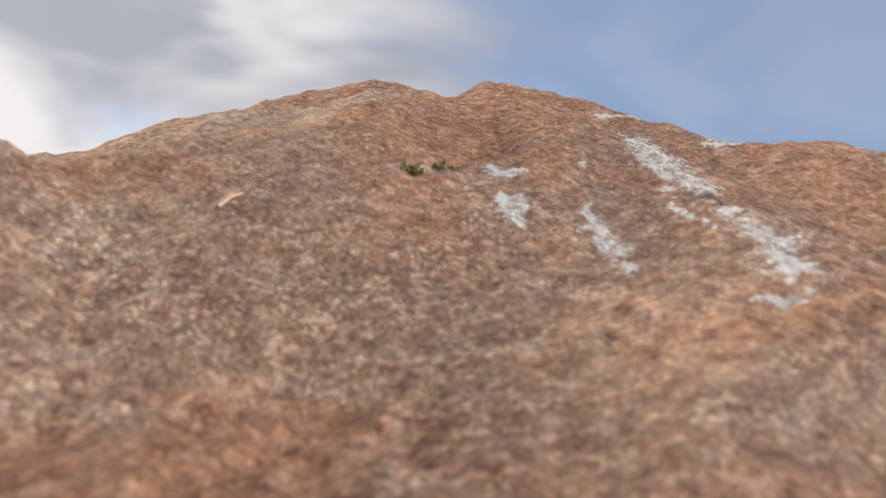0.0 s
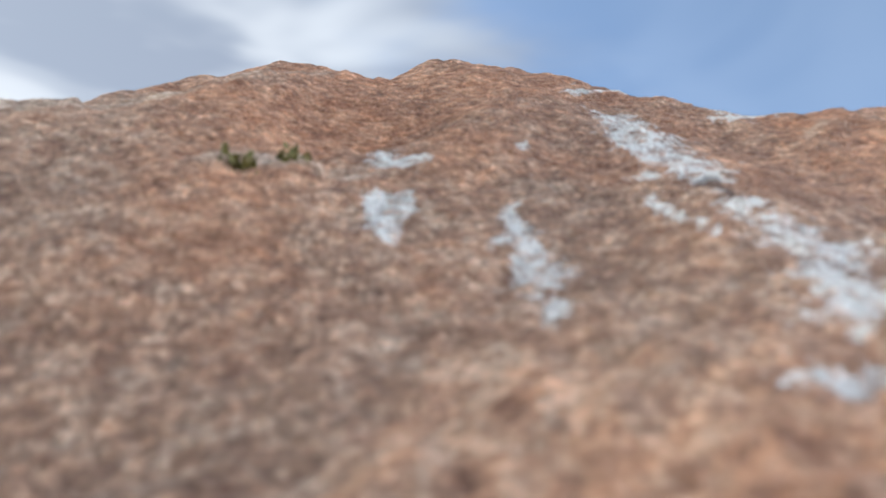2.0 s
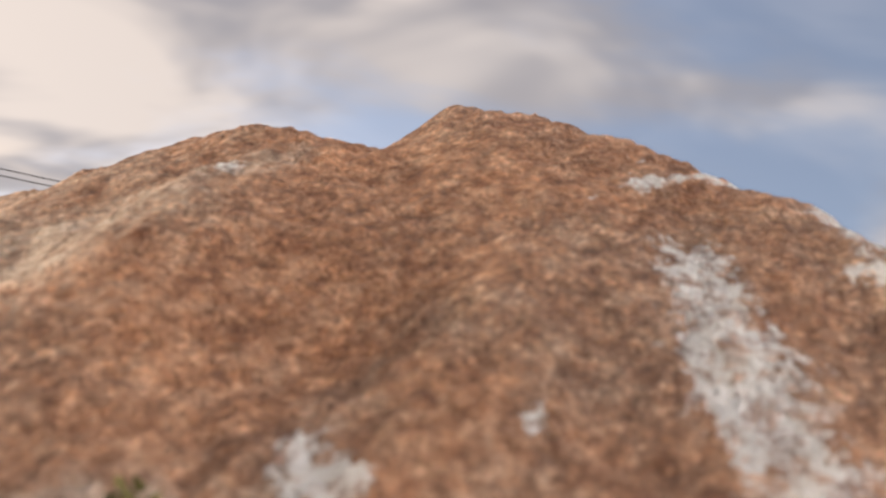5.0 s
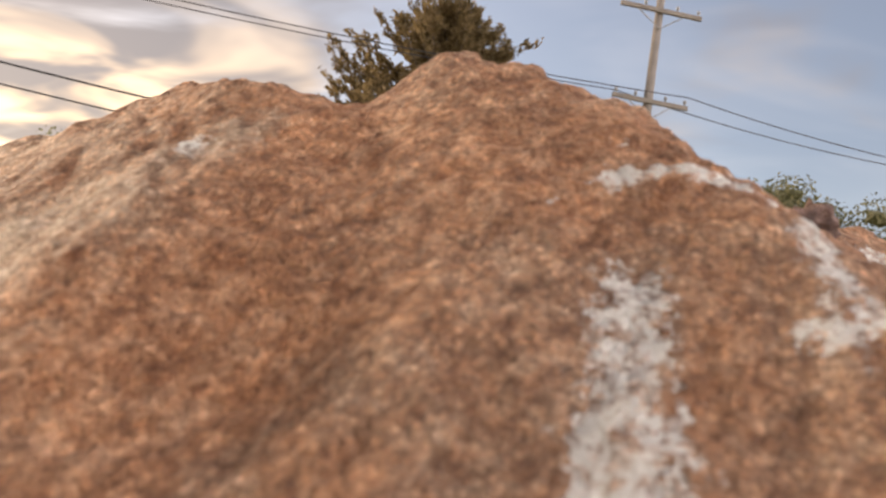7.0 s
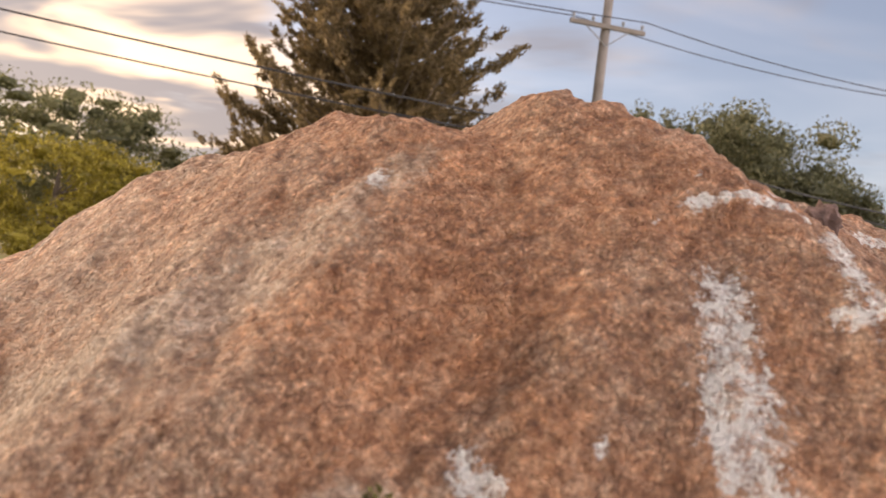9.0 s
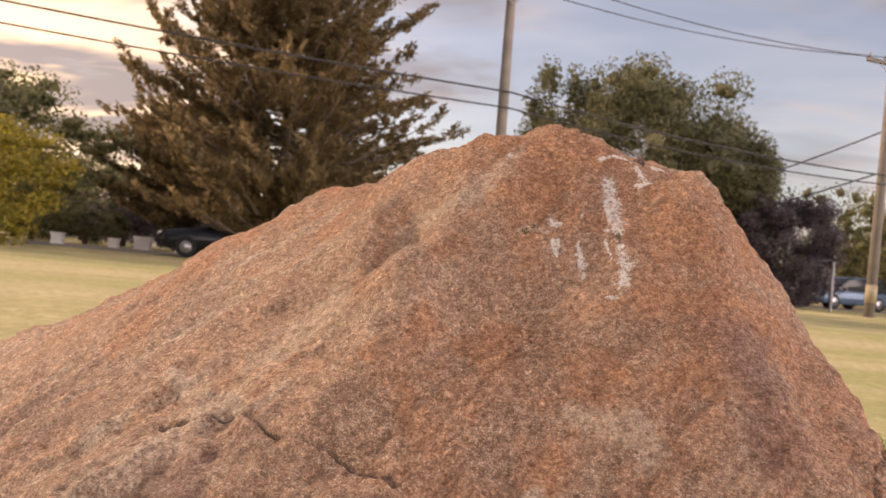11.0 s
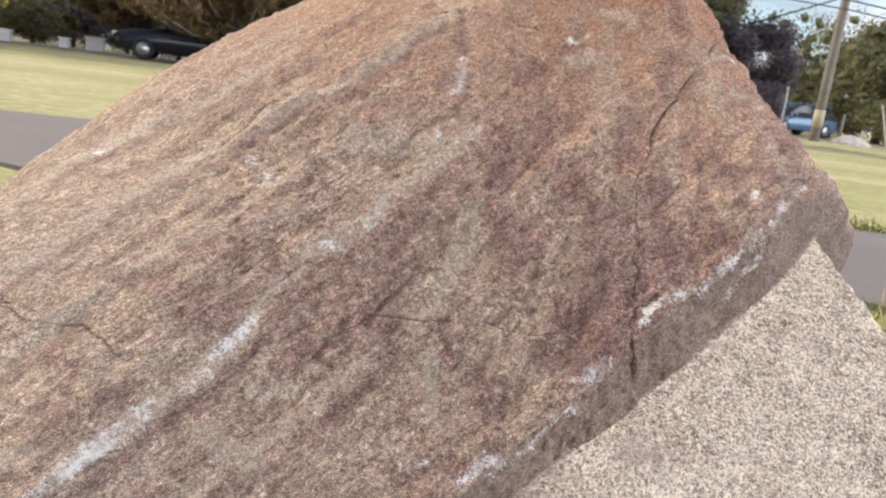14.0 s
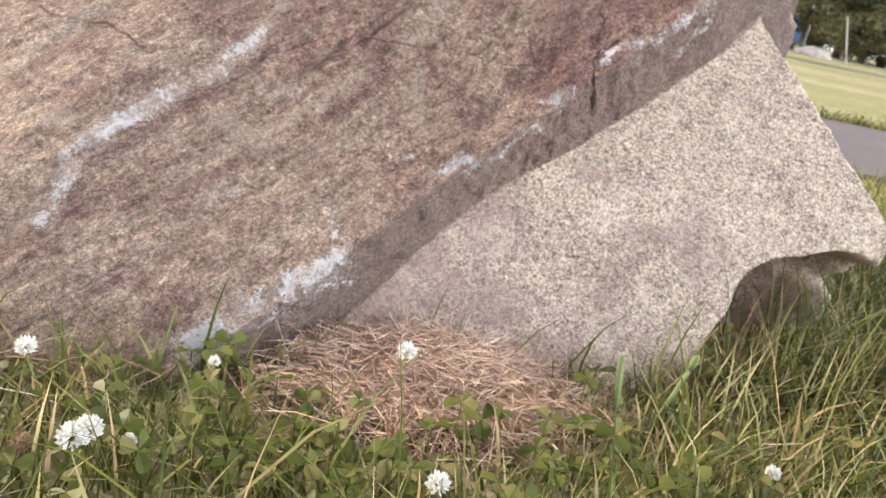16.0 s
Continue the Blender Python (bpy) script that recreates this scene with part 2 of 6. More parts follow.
# swells of the surface on a coarse lattice (x across, y back), in millimetres
SWELL_X, SWELL_Y, SWELL_W = -0.65 + 0.15 * np.arange(7), -0.60 + 0.15 * np.arange(6), 0.13
SWELL = [
    [-10.3, 45.4, 83.9, 32.3, 1.4, 5.0],
    [39.1, 3.8, 19.1, 5.5, 23.5, 5.5],
    [7.4, -0.9, -5.1, 14.8, -5.9, -24.3],
    [23.2, -19.4, 5.5, -5.2, 5.2, 33.5],
    [21.7, -9.9, 7.9, -9.7, 1.2, 15.7],
    [1.5, 18.1, -7.2, 0.8, 4.6, -4.3],
    [1.2, 50.3, 24.8, -12.6, -17.8, -32.8],
]
# finer lumps round the top
CREST_X, CREST_Y, CREST_W = -0.115 + 0.024 * np.arange(10), -0.035 + 0.021 * np.arange(7), 0.022
CREST = [
    [-0.3, 3.4, -1.8, 31.7, -5.0, 22.7, -2.5],
    [12.0, 23.7, -18.2, 5.9, 17.3, 18.1, 7.6],
    [-10.6, 1.4, 23.3, 11.6, 7.0, 28.3, -17.0],
    [-9.8, 1.4, 7.6, 13.8, 22.5, 20.1, -1.1],
    [-10.2, 5.5, 0.4, 6.6, 19.0, 4.9, 22.1],
    [5.7, -9.4, 9.0, 4.4, 16.2, 24.4, 5.1],
    [5.5, 3.9, 6.1, -5.4, 25.2, -12.8, 16.0],
    [-0.1, 2.7, 0.4, 14.6, -8.5, 2.2, 7.6],
    [-3.0, 8.1, 20.0, 7.7, -13.5, 1.1, 15.2],
    [-2.3, 2.5, 2.2, -3.9, 3.6, 22.4, -0.0],
]
# and the smallest, about the saddle
SADDLE_X, SADDLE_Y, SADDLE_W = -0.060 + 0.0125 * np.arange(10), 0.004 + 0.0125 * np.arange(8), 0.0115
SADDLE = [
    [-3.8, -0.7, -0.4, 3.2, 1.1, -2.6, -1.5, -0.0],
    [1.5, -6.2, -3.3, -1.5, -2.9, 5.1, -0.7, -0.0],
    [2.2, 4.8, 3.8, -2.3, 3.2, -2.9, -1.8, -0.2],
    [-1.0, 1.3, -0.1, 1.5, 0.7, -6.7, 0.2, -0.1],
    [-0.0, -9.2, 5.5, -7.4, 0.6, 4.1, -0.1, -0.2],
    [2.3, 1.7, -2.8, 3.2, 2.1, -3.4, 0.5, -0.1],
    [-3.7, 0.4, 4.4, -4.1, 0.3, -3.2, -0.1, 0.6],
    [0.8, 1.5, -3.8, 1.8, 1.9, 3.7, 0.3, 0.1],
    [-1.3, -1.3, 4.3, -0.2, -3.8, -1.0, -0.6, -0.4],
    [0.1, 2.5, -3.6, -1.9, 0.3, -0.0, -0.2, -0.3],
]
# the steep-sided knob right of the saddle
KNOB_X, KNOB_Y, KNOB_W = -0.045 + 0.007 * np.arange(11), 0.028 + 0.007 * np.arange(8), 0.0065
KNOB = [
    [-0.0, -0.1, -0.5, 0.4, -0.5, -1.3, -0.6, -0.0],
    [-0.0, -0.1, -0.4, 0.7, -0.6, -0.9, -0.2, -0.0],
    [-0.0, -0.0, -0.8, -0.3, 0.9, 0.1, -0.0, 0.0],
    [-0.0, -0.1, -0.8, 1.2, 0.2, -0.4, 0.1, 0.2],
    [-0.0, -0.0, 0.5, 1.8, -3.3, -1.4, 0.9, 0.5],
    [0.0, 0.0, 0.1, -0.5, -0.0, 0.8, 0.7, -0.3],
    [-0.0, -0.0, 0.0, 1.1, 2.2, -0.3, -0.1, -0.1],
    [-0.0, -0.0, -0.1, -0.8, -1.7, -0.5, -0.0, -0.0],
    [0.0, 0.0, 0.2, 0.4, -0.3, 0.1, 0.0, 0.0],
    [0.0, 0.1, 0.8, -0.5, 0.5, 0.9, 0.0, 0.0],
    [-0.0, -0.4, 1.8, -1.4, -1.5, 0.3, 0.0, 0.0],
]


def faceted(dirs, planes, sharp):
    acc = np.zeros(dirs.shape[:-1])
    for n, d in planes:
        n = np.array(n) / np.linalg.norm(n)
        reach = d - n @ CORE
        acc += (np.maximum(dirs @ n, 1e-4) / reach) ** sharp
    return acc ** (-1 / sharp)


def lumps(p):
    out = 0
    for xs, ys, w, amps in ((SWELL_X, SWELL_Y, SWELL_W, SWELL), (CREST_X, CREST_Y, CREST_W, CREST), (SADDLE_X, SADDLE_Y, SADDLE_W, SADDLE), (KNOB_X, KNOB_Y, KNOB_W, KNOB)):
        ex = np.exp(-((p[..., 0, None] - xs) / w) ** 2)
        ey = np.exp(-((p[..., 1, None] - ys) / w) ** 2)
        out = out + np.einsum("...i,ij,...j->...", ex, np.array(amps) / 1000, ey)
    return out


def boulder_reach(dirs):
    """Distance of the smooth surface from the core, and how much of it is the grey mass."""
    upper0 = faceted(dirs, UPPER, 110)
    lower = faceted(dirs, LOWER, 110)
    upper = upper0
    fade = np.clip((dirs[..., 2] + 0.75) / 0.25, 0, 1)
    for _ in range(5):
        upper = upper0 + lumps(CORE + dirs * upper[..., None]) * fade
    return np.maximum(upper, lower), np.clip((lower - upper) / 0.004 + 0.5, 0, 1)


def inside_boulder(p, margin=0.0):
    x = np.asarray(p) - CORE
    n = np.linalg.norm(x, axis=-1)
    return n < boulder_reach(x / n[..., None])[0] - margin


def spread(lo, hi, base, peaks):
    """Sample places from lo to hi; base and peaks (centre, width, step) give the spacing."""
    xs = [lo]
    while xs[-1] < hi:
        step = base(xs[-1])
        for c, w, s in peaks:
            k = math.exp(-((xs[-1] - c) / w) ** 4)
            step = step * (1 - k) + s * k
        xs.append(xs[-1] + step)
    xs[-1] = hi
    return np.array(xs)


# places on the front: x, and the height up the slope
UPSLOPE = np.array((0.0, 0.690, 0.724)) / math.hypot(0.690, 0.724)


def cover_of(uv, marks):
    """1 on a mark's middle line, 0 at its rim, -1 well outside."""
    flat = uv.reshape(-1, 2)
    x, y = np.ascontiguousarray(flat[:, 0]), np.ascontiguousarray(flat[:, 1])
    out = np.full(len(flat), -1.0)
    for ax, ay, bx, by, ra, rb in marks:
        m = 2 * max(ra, rb)
        k = np.nonzero((x > min(ax, bx) - m) & (x < max(ax, bx) + m) & (y > min(ay, by) - m) & (y < max(ay, by) + m))[0]
        a, ab = np.array((ax, ay)), np.array((bx - ax, by - ay))
        q = flat[k]
        t = np.clip(((q - a) @ ab) / max(ab @ ab, 1e-12), 0, 1)
        d = np.linalg.norm(q - (a + t[:, None] * ab), axis=-1)
        out[k] = np.maximum(out[k], 1 - d / (ra + (rb - ra) * t))
    return np.maximum(out, -1.0).reshape(uv.shape[:-1])


def polyline(points, radius):
    return [(*a, *b, radius, radius) for a, b in zip(points[:-1], points[1:])]


# white droppings and lime runs: from, to, radius at each end
STREAK = [
    (0.0260, 0.5376, 0.0268, 0.5272, 0.0034, 0.0042),
    (0.0268, 0.5272, 0.0279, 0.5107, 0.0045, 0.0049),
    (0.0279, 0.5107, 0.0292, 0.4997, 0.0049, 0.0038),
    (0.0233, 0.5192, 0.0245, 0.5019, 0.0016, 0.0013),
    (0.0271, 0.4993, 0.0289, 0.4929, 0.0038, 0.0028),
    (0.0198, 0.4937, 0.0249, 0.4930, 0.0011, 0.0015),
    (0.0277, 0.4819, 0.0283, 0.4755, 0.0021, 0.0031),
    (0.0283, 0.4755, 0.0304, 0.4679, 0.0035, 0.0042),
    (0.0304, 0.4679, 0.0290, 0.4600, 0.0042, 0.0036),
    (0.0285, 0.4580, 0.0270, 0.4520, 0.0030, 0.0038),
    (0.0225, 0.4445, 0.0200, 0.4440, 0.0030, 0.0026),
    (0.0075, 0.4640, 0.0070, 0.4590, 0.0014, 0.0010),
    (0.0209, 0.4879, 0.0223, 0.4700, 0.0010, 0.0006),
    (-0.0070, 0.4863, -0.0068, 0.4763, 0.0026, 0.0012),
    (-0.0087, 0.5006, -0.0047, 0.4974, 0.0022, 0.0031),
    (0.0059, 0.4854, 0.0070, 0.4696, 0.0015, 0.0030),
    (0.0086, 0.5062, 0.0085, 0.5036, 0.0011, 0.0009),
    (0.0089, 0.4971, 0.0090, 0.4966, 0.0010, 0.0007),
]
# the thickest crust, at the low end of the lip and on the ledge
THICK_LIME = [
    (-0.352, -0.400, -0.312, -0.362, 0.013, 0.014),
    (-0.312, -0.362, -0.244, -0.302, 0.013, 0.009),
    (-0.052, -0.098, -0.034, -0.084, 0.006, 0.006),
    (-0.465, -0.222, -0.440, -0.192, 0.007, 0.006),
]
# the thickest, freshest of them
THICK_WHITE = [
    (-0.0068, 0.4866, -0.0066, 0.4772, 0.0027, 0.0012),
    (-0.0084, 0.4860, -0.0054, 0.4862, 0.0013, 0.0012),
    (0.0233, 0.5192, 0.0245, 0.5019, 0.0009, 0.0008),
    (0.0285, 0.4640, 0.0278, 0.4540, 0.0016, 0.0020),
    (0.0240, 0.5560, 0.0330, 0.5580, 0.0010, 0.0010),
    (0.0430, 0.5318, 0.0461, 0.5313, 0.0014, 0.0015),
]
CREST_WHITE = [
    (0.0222, 0.5553, 0.0368, 0.5586, 0.0018, 0.0020),
    (0.0368, 0.5586, 0.0460, 0.5534, 0.0017, 0.0020),
    (0.0456, 0.5497, 0.0488, 0.5356, 0.0025, 0.0039),
    (0.0422, 0.5320, 0.0461, 0.5313, 0.0026, 0.0026),
    (0.0662, 0.5826, 0.0714, 0.5821, 0.0024, 0.0017),
    (0.0363, 0.5667, 0.0441, 0.5588, 0.0012, 0.0012),
    (0.0163, 0.5498, 0.0165, 0.5498, 0.0008, 0.0008),
    (0.0211, 0.5632, 0.0239, 0.5629, 0.0010, 0.0009),
    (-0.0331, 0.5547, -0.0324, 0.5566, 0.0028, 0.0023),
]


def strokes(rows):
    """Marks along each row's points; the radius runs from the first to the second value."""
    out = []
    for points, ra, rb in rows:
        n = len(points) - 1
        for k in range(n):
            out.append((*points[k], *points[k + 1], ra + (rb - ra) * k / n, ra + (rb - ra) * (k + 1) / n))
    return out


# pale ledges and veils, lime crust, dark patches: points, radius at each end
# ledges: weathered tan, with grazing sun on the crests painted in
PALE_LEDGES = [
    ([(-0.577, -0.042), (-0.554, -0.015), (-0.532, 0.020), (-0.513, 0.049), (-0.484, 0.095), (-0.453, 0.123), (-0.414, 0.147), (-0.376, 0.192), (-0.340, 0.210), (-0.303, 0.230)], 0.0069, 0.0062),
    ([(-0.614, 0.050), (-0.609, 0.117), (-0.586, 0.161), (-0.554, 0.191), (-0.505, 0.220), (-0.480, 0.231)], 0.0069, 0.0068),
    ([(-0.550, 0.297), (-0.502, 0.324)], 0.0066, 0.0057),
    ([(-0.358, 0.034), (-0.329, 0.052)], 0.0042, 0.0048),
    ([(-0.313, -0.005), (-0.282, 0.013), (-0.261, 0.035), (-0.240, 0.066), (-0.206, 0.100), (-0.152, 0.164)], 0.0081, 0.0072),
    ([(-0.339, 0.184), (-0.329, 0.208), (-0.295, 0.231), (-0.258, 0.273), (-0.239, 0.295), (-0.220, 0.329), (-0.198, 0.355), (-0.170, 0.376)], 0.0035, 0.0051),
    ([(-0.400, 0.160), (-0.391, 0.181), (-0.373, 0.192), (-0.334, 0.197)], 0.0041, 0.0022),
]
PALE_BRINKS = [
    ([(-0.395, 0.249), (-0.364, 0.245), (-0.324, 0.240)], 0.0025, 0.0019),
    ([(-0.046, 0.322), (-0.019, 0.334)], 0.0048, 0.0034),
    ([(0.004, 0.378), (0.032, 0.360)], 0.0092, 0.0092),
    ([(0.121, 0.319), (0.173, 0.335)], 0.0046, 0.0060),
    ([(0.151, 0.269), (0.162, 0.268)], 0.0070, 0.0071),
    ([(-0.157, 0.416), (-0.132, 0.448)], 0.0148, 0.0142),
    ([(-0.207, 0.402), (-0.165, 0.375)], 0.0069, 0.0076),
    ([(-0.021, 0.306), (-0.049, 0.292)], 0.0114, 0.0112),
    ([(-0.156, 0.067), (-0.166, 0.003)], 0.0157, 0.0127),
    ([(-0.177, -0.011), (-0.181, -0.037)], 0.0103, 0.0090),
    ([(-0.185, -0.087), (-0.187, -0.141)], 0.0088, 0.0074),
    ([(-0.276, 0.145), (-0.208, 0.147)], 0.0230, 0.0192),
    ([(-0.366, -0.181), (-0.329, -0.199)], 0.0115, 0.0124),
    ([(-0.417, -0.206), (-0.378, -0.219), (-0.357, -0.228)], 0.0031, 0.0025),
]
PALE_VEILS = [
    ([(-0.338, -0.139), (-0.298, -0.134)], 0.0075, 0.0064),
    ([(-0.494, -0.206), (-0.510, -0.212)], 0.0075, 0.0075),
]
PALE = strokes(PALE_LEDGES + PALE_BRINKS + PALE_VEILS)
LIME_LEDGE = [
    ([(-0.489, -0.306), (-0.488, -0.287), (-0.478, -0.263), (-0.480, -0.240), (-0.467, -0.223), (-0.454, -0.204), (-0.439, -0.190), (-0.419, -0.174), (-0.408, -0.159)], 0.0102, 0.0085),
    ([(-0.408, -0.159), (-0.384, -0.133), (-0.373, -0.108), (-0.359, -0.088), (-0.343, -0.067)], 0.0064, 0.0039),
    ([(-0.380, 0.116), (-0.363, 0.103), (-0.371, 0.082)], 0.0065, 0.0069),
    ([(-0.217, -0.178), (-0.208, -0.194), (-0.191, -0.187)], 0.0042, 0.0041),
    ([(-0.261, -0.246), (-0.252, -0.258)], 0.0045, 0.0049),
    ([(-0.255, -0.276), (-0.236, -0.287)], 0.0049, 0.0049),
    ([(-0.160, -0.200), (-0.120, -0.176)], 0.0041, 0.0047),
    ([(-0.112, -0.170), (-0.083, -0.139), (-0.067, -0.122)], 0.0042, 0.0044),
    ([(-0.059, -0.102), (-0.036, -0.086)], 0.0066, 0.0067),
    ([(0.012, -0.051), (0.020, -0.033), (0.048, -0.014), (0.073, -0.001), (0.092, 0.020)], 0.0058, 0.0044),
]
LIME_LIP = [
    ([(0.092, 0.020), (0.127, 0.052), (0.167, 0.094), (0.188, 0.118)], 0.0031, 0.0034),
    ([(0.134, 0.113), (0.127, 0.056)], 0.0020, 0.0026),
    ([(0.135, 0.048), (0.112, 0.005)], 0.0020, 0.0019),
    ([(-0.352, -0.403), (-0.328, -0.376), (-0.295, -0.352), (-0.269, -0.330), (-0.242, -0.309)], 0.0115, 0.0085),
    ([(-0.173, 0.278), (-0.172, 0.261), (-0.174, 0.233)], 0.0050, 0.0035),
    ([(-0.194, 0.161), (-0.193, 0.138)], 0.0032, 0.0024),
    ([(-0.177, 0.270), (-0.174, 0.229)], 0.0035, 0.0027),
    ([(-0.362, -0.268), (-0.341, -0.254)], 0.0025, 0.0025),
    ([(-0.586, 0.153), (-0.551, 0.183)], 0.0052, 0.0053),
    ([(-0.290, 0.012), (-0.279, 0.013)], 0.0035, 0.0035),
    ([(-0.261, 0.039), (-0.240, 0.062)], 0.0042, 0.0036),
    ([(-0.178, 0.268), (-0.174, 0.273), (-0.176, 0.239)], 0.0038, 0.0029),
    ([(-0.203, 0.512), (-0.201, 0.516)], 0.0042, 0.0042),
]
LIME_SPOTS = [
    ([(0.141, 0.325), (0.173, 0.335)], 0.0031, 0.0038),
    ([(-0.046, 0.324), (-0.019, 0.333)], 0.0024, 0.0020),
]
LIME = strokes([(q, a * 0.8, b * 0.8) for q, a, b in LIME_LEDGE] + [(q, a * 1.25, b * 1.25) for q, a, b in LIME_LIP] + LIME_SPOTS)
DARK_LEFT = [
    ([(-0.394, -0.062), (-0.384, -0.073)], 0.0254, 0.0224),
    ([(-0.472, -0.036), (-0.427, -0.044)], 0.0119, 0.0139),
    ([(-0.335, -0.011), (-0.333, -0.014)], 0.0173, 0.0161),
    ([(-0.372, 0.001), (-0.366, -0.006)], 0.0129, 0.0116),
    ([(-0.235, -0.003), (-0.222, -0.096)], 0.0196, 0.0164),
    ([(-0.209, 0.048), (-0.236, 0.017)], 0.0143, 0.0152),
    ([(-0.120, 0.160), (-0.126, 0.100)], 0.0117, 0.0124),
    ([(-0.126, 0.062), (-0.114, 0.007)], 0.0145, 0.0140),
    ([(-0.022, 0.073), (-0.040, -0.048)], 0.0286, 0.0274),
    ([(-0.030, -0.067), (-0.086, -0.088)], 0.0192, 0.0188),
    ([(0.008, -0.006), (0.004, -0.027)], 0.0130, 0.0129),
    ([(0.045, 0.112), (0.042, 0.040)], 0.0170, 0.0173),
    ([(0.100, 0.142), (0.162, 0.136)], 0.0108, 0.0124),
    ([(0.071, 0.074), (0.098, 0.050)], 0.0166, 0.0152),
    ([(-0.140, -0.102), (-0.124, -0.126)], 0.0153, 0.0140),
]
DARK_MIDDLE = [
    ([(-0.501, -0.182), (-0.480, -0.173)], 0.0174, 0.0151),
    ([(-0.451, -0.159), (-0.429, -0.150)], 0.0097, 0.0097),
    ([(-0.465, -0.274), (-0.475, -0.304)], 0.0082, 0.0092),
    ([(-0.379, -0.279), (-0.378, -0.281)], 0.0070, 0.0070),
    ([(-0.168, -0.229), (-0.170, -0.234)], 0.0061, 0.0061),
    ([(-0.365, -0.356), (-0.372, -0.382)], 0.0108, 0.0107),
    ([(-0.307, -0.306), (-0.308, -0.325)], 0.0045, 0.0045),
    ([(-0.178, 0.337), (-0.175, 0.299)], 0.0087, 0.0092),
    ([(-0.187, 0.253), (-0.191, 0.231)], 0.0062, 0.0065),
    ([(-0.119, 0.168), (-0.127, 0.114)], 0.0090, 0.0093),
    ([(0.083, 0.428), (0.090, 0.360)], 0.0144, 0.0135),
    ([(0.072, 0.313), (0.056, 0.254)], 0.0139, 0.0131),
    ([(-0.345, 0.296), (-0.341, 0.290)], 0.0153, 0.0151),
    ([(-0.403, 0.270), (-0.408, 0.221)], 0.0114, 0.0109),
    ([(-0.329, 0.369), (-0.301, 0.389)], 0.0088, 0.0099),
]
DARK_BANDS = [
    ([(-0.082, 0.289), (-0.100, 0.253)], 0.0111, 0.0116),
    ([(0.012, 0.219), (-0.000, 0.150)], 0.0115, 0.0116),
    ([(-0.066, 0.213), (-0.080, 0.171)], 0.0077, 0.0082),
    ([(-0.379, 0.297), (-0.364, 0.260)], 0.0052, 0.0040),
    ([(-0.379, -0.276), (-0.377, -0.278)], 0.0072, 0.0062),
    ([(-0.490, -0.255), (-0.465, -0.227)], 0.0097, 0.0098),
]
DARK = strokes(DARK_LEFT + DARK_MIDDLE + DARK_BANDS)
# ledges of the bedding that stand proud
LEDGES = [
    ([(-0.66, -0.15), (-0.577, -0.042), (-0.532, 0.020), (-0.484, 0.095), (-0.414, 0.147), (-0.340, 0.200), (-0.295, 0.231), (-0.258, 0.273), (-0.220, 0.329), (-0.170, 0.376)], 0.040, 0.0085),
    ([(-0.64, 0.0), (-0.612, 0.080), (-0.586, 0.161), (-0.505, 0.220), (-0.440, 0.270), (-0.373, 0.343)], 0.032, 0.0075),
    ([(-0.52, -0.33), (-0.488, -0.287), (-0.467, -0.223), (-0.439, -0.190), (-0.384, -0.133), (-0.359, -0.088), (-0.308, -0.001), (-0.240, 0.066), (-0.152, 0.164)], 0.034, 0.0070),
    ([(-0.62, -0.22), (-0.540, -0.120), (-0.470, -0.030), (-0.400, 0.030), (-0.330, 0.110)], 0.022, 0.0035),
    ([(-0.40, -0.25), (-0.330, -0.190), (-0.250, -0.110), (-0.190, -0.040)], 0.022, 0.0030),
]


def ledge_height(uv, points, radius, high):
    """A rise toward the line from above, and a sharp drop below it."""
    lo, hi = np.min(points, 0) - 2.5 * radius, np.max(points, 0) + 2.5 * radius
    close = np.all((uv > lo) & (uv < hi), -1)
    out = np.zeros(uv.shape[:-1])
    uv = uv[close]
    best, signed, along = np.full(uv.shape[:-1], 9.0), np.zeros(uv.shape[:-1]), np.zeros(uv.shape[:-1])
    n = len(points) - 1
    for k in range(n):
        a, ab = np.array(points[k]), np.array(points[k + 1]) - np.array(points[k])
        t = np.clip(((uv - a) @ ab) / (ab @ ab), 0, 1)
        off = uv - (a + t[..., None] * ab)
        far = np.linalg.norm(off, axis=-1)
        near = far < best
        best = np.where(near, far, best)
        signed = np.where(near, far * np.sign(off @ np.array((ab[1], -ab[0]))), signed)
        along = np.where(near, (k + t) / n, along)
    drop = np.clip(signed / 0.007, 0, 1)
    shape = np.where(signed < 0, np.exp(-(signed / radius) ** 2), 1 - drop * drop * (3 - 2 * drop))
    out[close] = high * shape * np.clip(along / 0.12, 0, 1) * np.clip((1 - along) / 0.12, 0, 1)
    return out


PALE_RIDGE = [
    (-0.0316, 0.5634, -0.0447, 0.5343, 0.0044, 0.0059),
    (-0.0447, 0.5343, -0.0612, 0.5121, 0.0059, 0.0063),
    (-0.0612, 0.5121, -0.0938, 0.5015, 0.0063, 0.0085),
    (-0.0286, 0.4883, -0.0126, 0.4969, 0.0022, 0.0029),
    (0.0541, 0.5209, 0.0517, 0.5181, 0.0020, 0.0017),
]
GREEN = [
    (-0.0244, 0.4918, -0.0251, 0.4885, 0.0009, 0.0015),
    (-0.0198, 0.4938, -0.0182, 0.4944, 0.0013, 0.0010),
]
GAP = [
    (0.0279, 0.4910, 0.0281, 0.4823, 0.0016, 0.0011),
]
